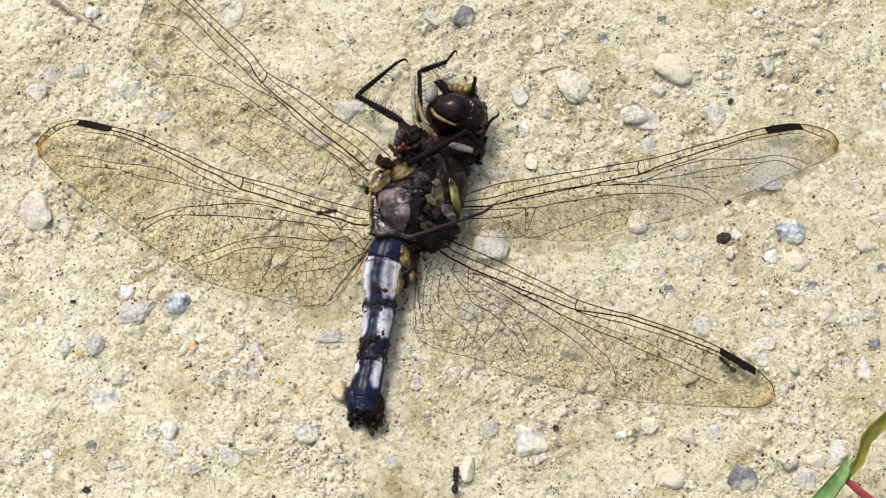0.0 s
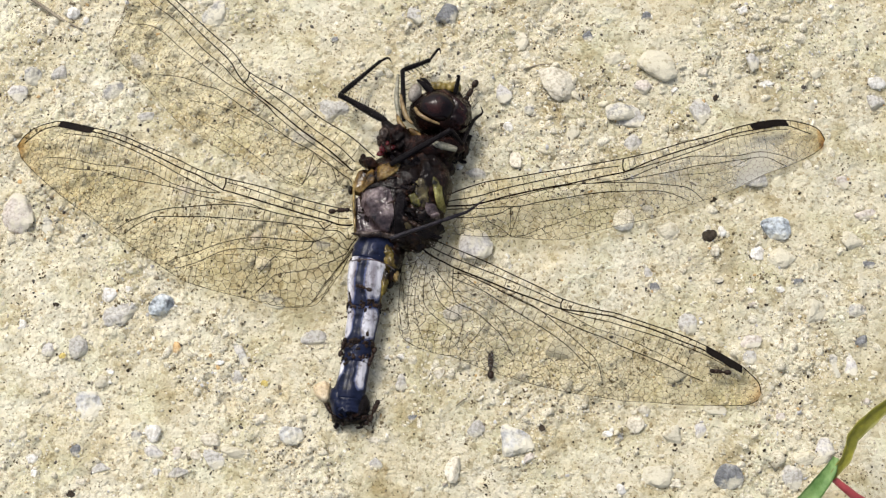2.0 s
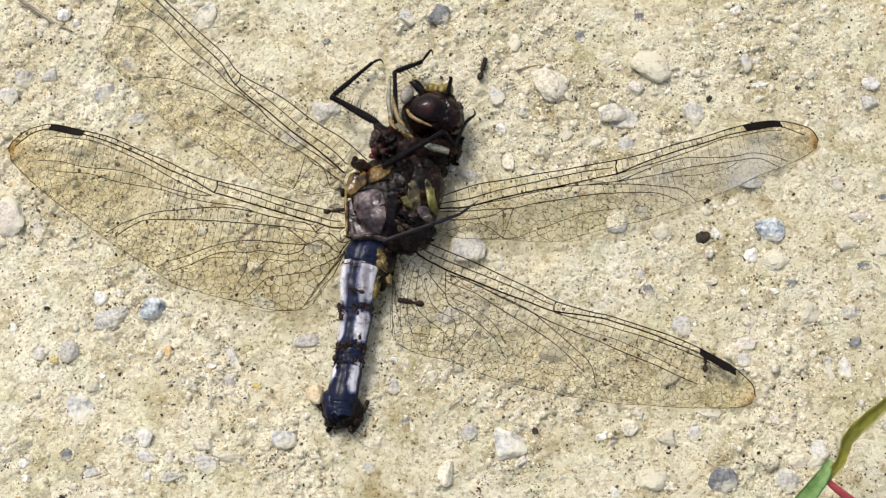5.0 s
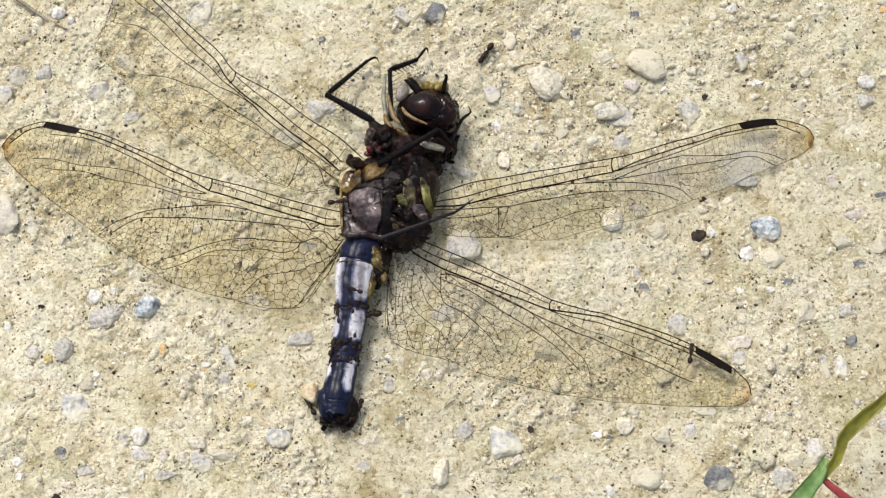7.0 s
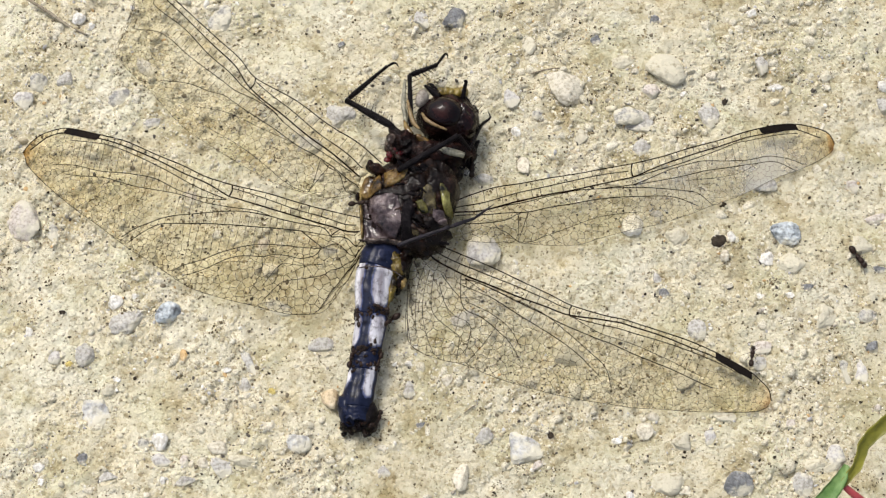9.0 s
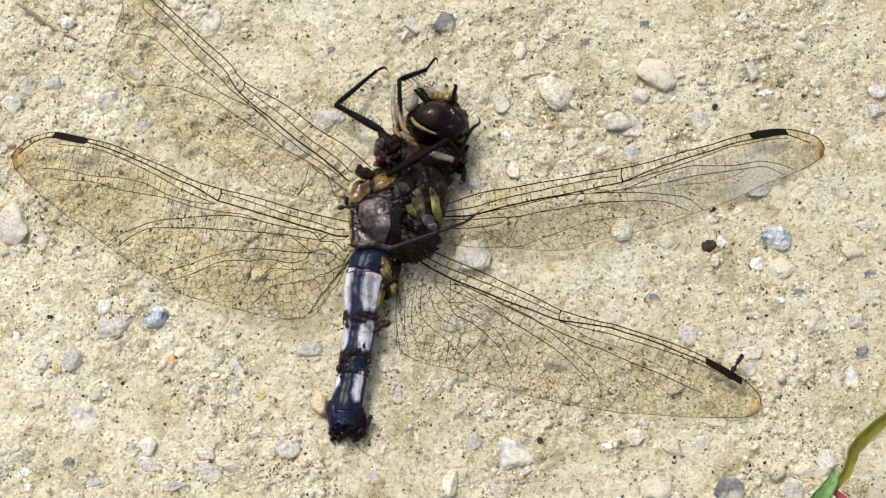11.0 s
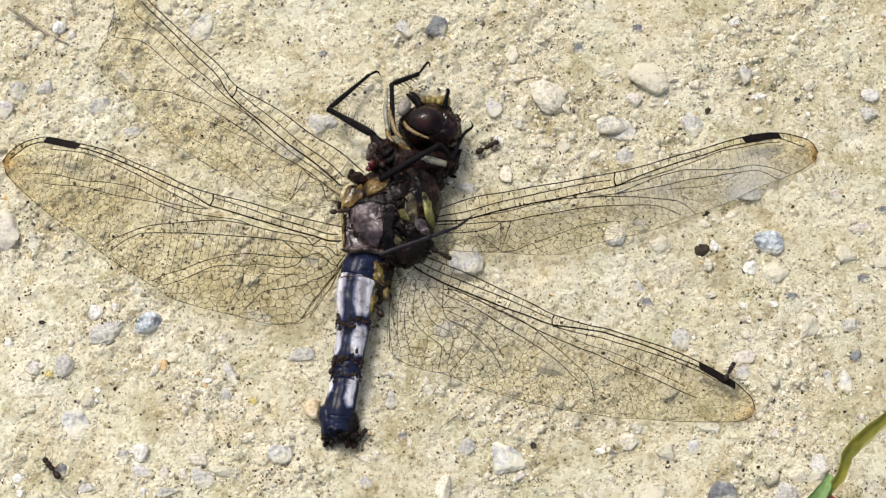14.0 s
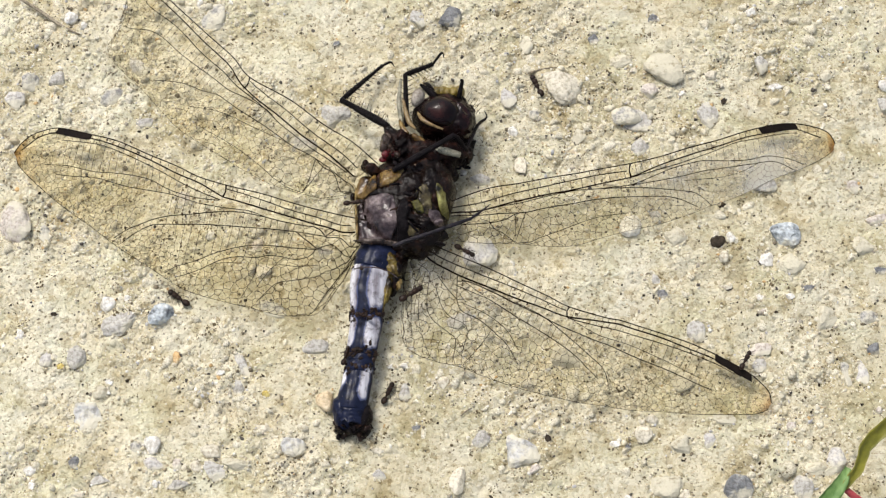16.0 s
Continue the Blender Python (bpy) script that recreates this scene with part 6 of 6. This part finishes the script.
UNDER = Matrix.Translation(-foot * MM)
part("leaf", blade([(34.08, -24.90, 8), (35.43, -23.25, 8.5), (36.08, -21.44, 9), (37.51, -19.99, 9.5), (40.13, -17.86, 10), (43.61, -14.56, 10)], [0.39, 0.56, 0.67, 0.73, 0.51, 0.22], 35, 0.4), OLIVELEAF, seedling, "narrow olive leaf", UNDER)
part("leaf", blade([(34.59, -23.27, 8.6), (33.82, -24.68, 8.4), (32.60, -26.20, 7.8), (31.26, -27.75, 6.8), (29.40, -29.66, 5)], [0.28, 0.62, 0.79, 0.84, 0.22], -10, 0.3), LEAF, seedling, "green leaf", UNDER)
sh = Shape()
sh.tube(spline([(34.37, -24.92, 7.6), (35.61, -25.87, 7.2), (37.33, -26.75, 6), (41.54, -27.97, 3), (45.50, -28.12, -0.3)], 24), [0.3, 0.4, 0.45, 0.5], 10)
part("stalk", sh, STALK, seedling, "red stalk", UNDER)


# ---- ants ----
def build_ant():
    """An ant that faces along x, its feet on z = 0."""
    ant = new("ant")
    s = Shape()
    s.blob((1.02, 0, 0.5), (0.34, 0.29, 0.24), (0, 12, 0), 0.03, 1, 1, 16)
    head_ob = part("head", s, ANT, ant)
    s = Shape()
    s.blob((0.5, 0, 0.55), (0.36, 0.3, 0.27), (0, 0, 0), 0.03, 1, 2, 16)
    s.blob((0.1, 0, 0.5), (0.34, 0.26, 0.23), (0, 8, 0), 0.03, 1, 3, 16)
    part("thorax", s, ANT, ant)
    s = Shape()
    s.blob((-0.22, 0, 0.48), (0.16, 0.15, 0.18), (0, 0, 0), 0.0, 1, 4, 12)
    s.blob((-0.4, 0, 0.45), (0.14, 0.14, 0.12), (0, 0, 0), 0.0, 1, 5, 12)
    part("waist", s, ANT, ant)
    s = Shape()
    s.blob((-0.85, 0, 0.5), (0.47, 0.33, 0.3), (0, 8, 0), 0.02, 1, 6, 20)
    part("abdomen", s, ANT, ant)
    for side in (1, -1):
        for x0, reach, fwd in ((0.55, 0.56, 0.6), (0.3, 0.62, 0.05), (0.1, 0.62, -0.65)):
            s = Shape()
            hip = Vector((x0, 0.14 * side, 0.45))
            knee = (0.45 * fwd, side * 0.42 * reach, 0.27)
            ankle = (0.95 * fwd, side * 0.8 * reach, -0.33)
            s.tube([(0, 0, 0), knee], [0.04, 0.03], 6)
            s.tube([knee, ankle, (ankle[0] + 0.25 * fwd, ankle[1] + 0.12 * side, -0.43)], [0.03, 0.018, 0.012], 6)
            part("leg", s, ANT, ant, at=Matrix.Translation(hip * MM))
        s = Shape()
        s.tube([(1.25, 0.12 * side, 0.55), (1.45, 0.42 * side, 0.72), (1.9, 0.5 * side, 0.4)], [0.025, 0.02, 0.022], 6)
        part("antenna", s, ANT, head_ob)
    return ant


ANTS = []
first_ant = build_ant()


def add_ant(path, facing, label, size=1.0):
    """path: rows of seconds, x, y and height (0: on the ground); facing: degrees for a start that does not move."""
    ob = first_ant if not ANTS else copy_thing(first_ant, Matrix.Identity(4))
    ob.scale = (size, size, size)
    tagged(ob, label, "ant", "ants at the dragonfly")
    ANTS.append((ob, path, facing))


add_ant([(0, -1.28, -23.73, 0), (0.4, -1.19, -22.12, 0), (0.8, 0.41, -20.80, 0, 45), (1, 1.34, -19.17, 0, 42), (1.2, 1.16, -17.44, 0, 80), (1.5, 3.09, -14.54, 0), (1.8, 3.62, -12.53, 0), (2.1, 3.39, -12.46, 0, 90),
         (2.6, 3.23, -11.71, 0, 95), (3, 2.67, -7.83, 2.2, 88), (3.5, 2.61, -8.34, 2.2, 100), (3.8, 2.48, -8.62, 2.2, 140), (4.2, 0.60, -7.03, 2.2, 165), (4.5, -1.94, -6.01, 2, 105), (5.2, -3.72, -6.36, 2), (6.4, -6.52, -7.47, 1.8), (7.5, -7.22, -7.68, 1.9, 200), (9.6, -7.11, -7.74, 1.9, 215), (12.3, -7.05, -8.08, 1.9, 190), (13.3, -7.23, -6.96, 2, 120), (14.5, -5.87, -4.60, 2), (15.2, -5.06, -5.01, 2, 20), (16, -4.66, -4.80, 2, 32)],
        80, "small black ant walking towards the dragonfly")
add_ant([(0, 10.47, 30.29, 0), (0.6, 8.16, 28.47, 0), (1, 6.31, 26.13, 0), (1.2, 3.29, 23.47, 0), (1.5, 3.45, 21.83, 0), (1.8, 2.88, 18.97, 0), (2, 1.63, 16.67, 1), (2.5, 1.10, 15.65, 2.4), (3.2, 0.91, 15.62, 2.4), (4, 1.75, 15.76, 0.6), (4.5, 2.08, 18.22, 0.3, 180), (4.8, 2.72, 18.65, 0, 110), (5.2, 4.46, 20.74, 0, 60), (5.9, 5.33, 22.35, 0, 150), (6.8, 4.72, 21.61, 0, 235),
         (7, 4.44, 21.14, 0, 238), (7.2, 4.47, 20.72, 0, 232), (7.5, 3.05, 18.39, 0, 215), (7.8, 1.94, 16.61, 1.5), (8, 1.44, 15.81, 2.4), (8.4, 0.81, 12.54, 1.5), (9, 0.97, 8.99, 1), (12.5, 1.20, 9.16, 1), (13.4, 1.91, 10.11, 0.5), (13.8, 3.25, 11.78, 0), (14.2, 5.55, 12.70, 0), (14.5, 7.96, 13.56, 0),
         (14.8, 9.78, 13.69, 0), (15.2, 11.01, 12.12, 0), (15.4, 10.75, 12.92, 0), (15.6, 9.30, 15.05, 0), (16, 7.92, 18.06, 0)],
        220, "small black ant wandering round the dragonfly's head")
add_ant([(0, 48.43, 32.71, 0), (6.5, 48.31, 30.46, 0), (7.3, 45.71, 27.31, 0), (7.6, 42.73, 23.79, 0), (8, 38.80, 17.45, 0, 222), (8.2, 37.86, 13.90, 0), (8.4, 36.59, 11.37, 1.2), (8.6, 36.74, 7.88, 0), (8.8, 38.54, 3.37, 0), (9, 39.02, -0.46, 0), (9.3, 43.26, -3.97, 0), (10.5, 48.24, -8.34, 0), (16, 48.07, -10.87, 0)],
        240, "small black ant crossing the sand past the wing tip")
add_ant([(0, -34.17, -29.97, 0), (13.2, -32.19, -26.81, 0), (13.8, -35.06, -22.44, 0), (14, -37.18, -20.78, 0, 130), (14.2, -39.24, -19.60, 0, 95), (14.4, -38.50, -17.59, 0, 50), (14.5, -37.31, -16.81, 0, 30), (14.8, -31.90, -14.39, 0, 35), (15, -28.74, -12.88, 0, 50), (15.2, -26.88, -10.81, 0), (15.4, -25.11, -7.47, 0, 80), (15.5, -25.13, -6.91, 0, 92), (15.6, -25.50, -5.71, 0, 100), (15.8, -26.09, -5.34, 0), (16, -27.27, -4.50, 0)],
        120, "small black ant running over the gritty sand")
add_ant([(0, 25.08, -12.25, 1, 135), (1.5, 25.68, -13.19, 1, 175), (3.5, 24.98, -12.24, 1, 135), (4, 24.25, -11.90, 1, 85), (4.5, 25.04, -11.90, 1, 85), (6, 24.09, -11.84, 1), (7, 23.83, -11.41, 1.6, 80), (8, 25.72, -11.20, 1.9, 20), (9, 27.76, -11.15, 1.7, 80), (9.5, 27.69, -11.08, 1.7, 50), (12, 27.12, -11.58, 1.7, 60), (12.5, 27.12, -11.66, 1.7), (14.5, 27.15, -11.70, 1.7), (16, 27.12, -11.36, 1.7)],
        135, "small black ant gripping the mark on the wing", 0.8)
add_ant([(0, -14.30, 2.43, 3.2), (0.3, -13.08, 2.63, 3.3), (0.5, -12.18, 2.67, 3.5), (1, -11.51, 2.46, 3.6), (4.6, -11.34, 2.63, 3.6), (6, -10.39, 2.95, 4), (9, -10.17, 3.71, 4.2), (16, -10.17, 3.82, 4.2)],
        10, "small black ant at the base of the wing", 0.8)
add_ant([(0, -7.56, 8.25, 4.8), (0.5, -9.01, 9.99, 3), (0.9, -8.03, 8.97, 4.4), (1.5, -7.11, 8.92, 5.2), (9, -6.77, 8.68, 5.2), (16, -6.43, 8.84, 5.4)],
        150, "small black ant climbing over the dragonfly's neck", 0.8)
add_ant([(0, -10.57, -11.39, 2.3), (2, -10.84, -11.17, 2.3), (4.5, -10.68, -11.28, 2.3), (7, -10.58, -10.94, 2.3), (9, -10.73, -11.50, 2.3), (12.5, -10.68, -11.28, 2.3), (16, -10.79, -11.05, 2.3)], 75, "small black ant clinging to the dragonfly's abdomen", 0.75)
add_ant([(0, -8.41, -12.18, 1.9), (1.6, -8.30, -12.18, 1.9), (2, -7.98, -11.95, 1.9), (2.5, -8.30, -12.18, 1.9), (7, -8.20, -11.50, 1.9), (9, -8.09, -11.72, 1.9), (12.5, -8.30, -11.84, 1.9), (16, -8.41, -11.95, 1.9)], 250, "small black ant clinging to the dragonfly's abdomen", 0.75)
add_ant([(0, -10.01, -6.21, 2.5), (2.5, -10.11, -6.67, 2.5), (3, -10.37, -7.24, 2.5), (4.6, -10.43, -7.24, 2.5), (7, -10.09, -7.81, 2.5), (12.5, -10.21, -7.01, 2.5), (16, -10.00, -6.95, 2.5)], 100, "small black ant clinging to the dragonfly's abdomen", 0.7)
add_ant([(0, -8.80, -5.79, 4), (4.5, -8.80, -5.56, 4), (7, -8.47, -5.73, 4), (9, -7.83, -6.73, 3.4), (12.5, -9.66, -7.53, 3.4), (16, -9.00, -7.49, 3.6)], 160, "small black ant on the dragonfly's back", 0.65)
add_ant([(0, -8.64, -17.58, 0.8), (1.2, -8.10, -17.47, 0.8, 350), (1.9, -7.79, -17.14, 0.6, 60), (2.6, -8.02, -16.08, 0.6, 85), (3.1, -7.85, -14.51, 0.2, 85), (3.5, -7.43, -13.66, 0, 85), (4, -7.53, -14.45, 0, 90), (4.6, -8.02, -16.70, 0.4, 70), (7, -8.12, -16.75, 0.6), (9, -8.22, -17.30, 0.6), (12.5, -8.11, -17.30, 0.6), (13.8, -8.39, -17.78, 0, 60), (14, -8.18, -17.92, 0, 55), (14.2, -7.74, -17.96, 0, 75), (14.4, -7.57, -17.44, 0, 120), (14.6, -7.21, -16.57, 0, 155), (14.8, -7.55, -17.17, 0, 140), (15, -7.40, -18.21, 0, 95), (15.2, -7.56, -18.45, 0, 95), (15.4, -7.52, -16.49, 0, 180), (15.6, -7.57, -15.57, 0, 60), (15.8, -6.59, -14.71, 0, 75), (16, -6.84, -14.06, 0, 65)],
        280, "small black ant at the dragonfly's torn tail", 0.9)
add_ant([(0, -9.74, -18.60, 0), (0.5, -10.37, -17.95, 0.5), (1, -11.47, -17.48, 0.4), (2, -11.94, -17.04, 0), (3.5, -12.01, -16.37, 0), (4.6, -12.06, -16.37, 0), (7, -12.72, -16.25, 0), (8, -12.15, -17.26, 0), (9, -11.03, -17.70, 0.4), (16, -11.35, -17.81, 0.4)], 120, "small black ant at the dragonfly's torn tail", 0.8)
add_ant([(0, -9.28, -18.08, 0.6), (2, -8.72, -17.57, 1.2), (4.5, -9.28, -17.91, 0.8), (7, -9.71, -18.02, 0.8), (9, -9.60, -17.91, 0.8), (16, -9.60, -18.02, 0.8)], 290, "small black ant at the dragonfly's torn tail", 0.8)
add_ant([(0, -10.42, -17.57, 1.6), (4.5, -10.67, -17.74, 1), (7, -10.45, -17.85, 1), (16, -10.56, -17.74, 1)], 30, "small black ant at the dragonfly's torn tail", 0.75)


add_ant([(0, -4.28, 0.84, 4.6), (12.8, -3.95, 0.56, 4.4), (14, -0.37, 0.04, 2.4), (15, 0.08, -0.31, 2.6), (16, 0.51, -0.56, 2.6)], 330, "small black ant at the base of the wing", 0.85)


# ---- what moves ----
def swing(leg_ob, spans, phase):
    """A leg steps to and fro about its hip while the ant walks."""
    hip = leg_ob.matrix_basis.translation.copy()
    rows = [(0.0, Matrix.Translation(hip))]
    for t0, t1 in spans:
        t = t0 + 0.1
        while t < t1 - 0.05:
            rows.append((t, Matrix.Translation(hip) @ pose(0, 0, 0, 0, 0, 17 * math.sin(2 * math.pi * 4.3 * t + phase))))
            t += 1 / 15
        rows.append((t1, Matrix.Translation(hip)))
    if rows[-1][0] < 16.0:
        rows.append((16.0, Matrix.Translation(hip)))
    walk(leg_ob, rows)


def motions():
    for ob, path, facing in ANTS:
        rows, yaw, spans = [], facing, []
        for k, row in enumerate(path):
            (t, x, y, z), given = row[:4], row[4:]
            a, b = path[max(k - 1, 0)], path[min(k + 1, len(path) - 1)]
            pace = math.hypot(b[1] - a[1], b[2] - a[2]) / (b[0] - a[0])
            want = given[0] if given else math.degrees(math.atan2(b[2] - a[2], b[1] - a[1]))
            if given or pace > 2.5:
                yaw += max(-80, min(80, (want - yaw + 180) % 360 - 180))
            up = z if z > 0 else float(height(x, y)) + 0.1
            rows.append((t, pose(x * MM, y * MM, up * MM, 0, 0, yaw)))
            if k + 1 < len(path):
                run = math.hypot(path[k + 1][1] - x, path[k + 1][2] - y) / (path[k + 1][0] - t)
                if run > 4 and path[k + 1][0] - t > 0.15:
                    if spans and abs(spans[-1][1] - t) < 0.01:
                        spans[-1][1] = path[k + 1][0]
                    else:
                        spans.append([t, path[k + 1][0]])
        walk(ob, rows)
        if spans:
            for n, leg_ob in enumerate([c for c in ob.children if c.name.startswith("leg")]):
                swing(leg_ob, spans, math.pi * (n % 2))


motions()
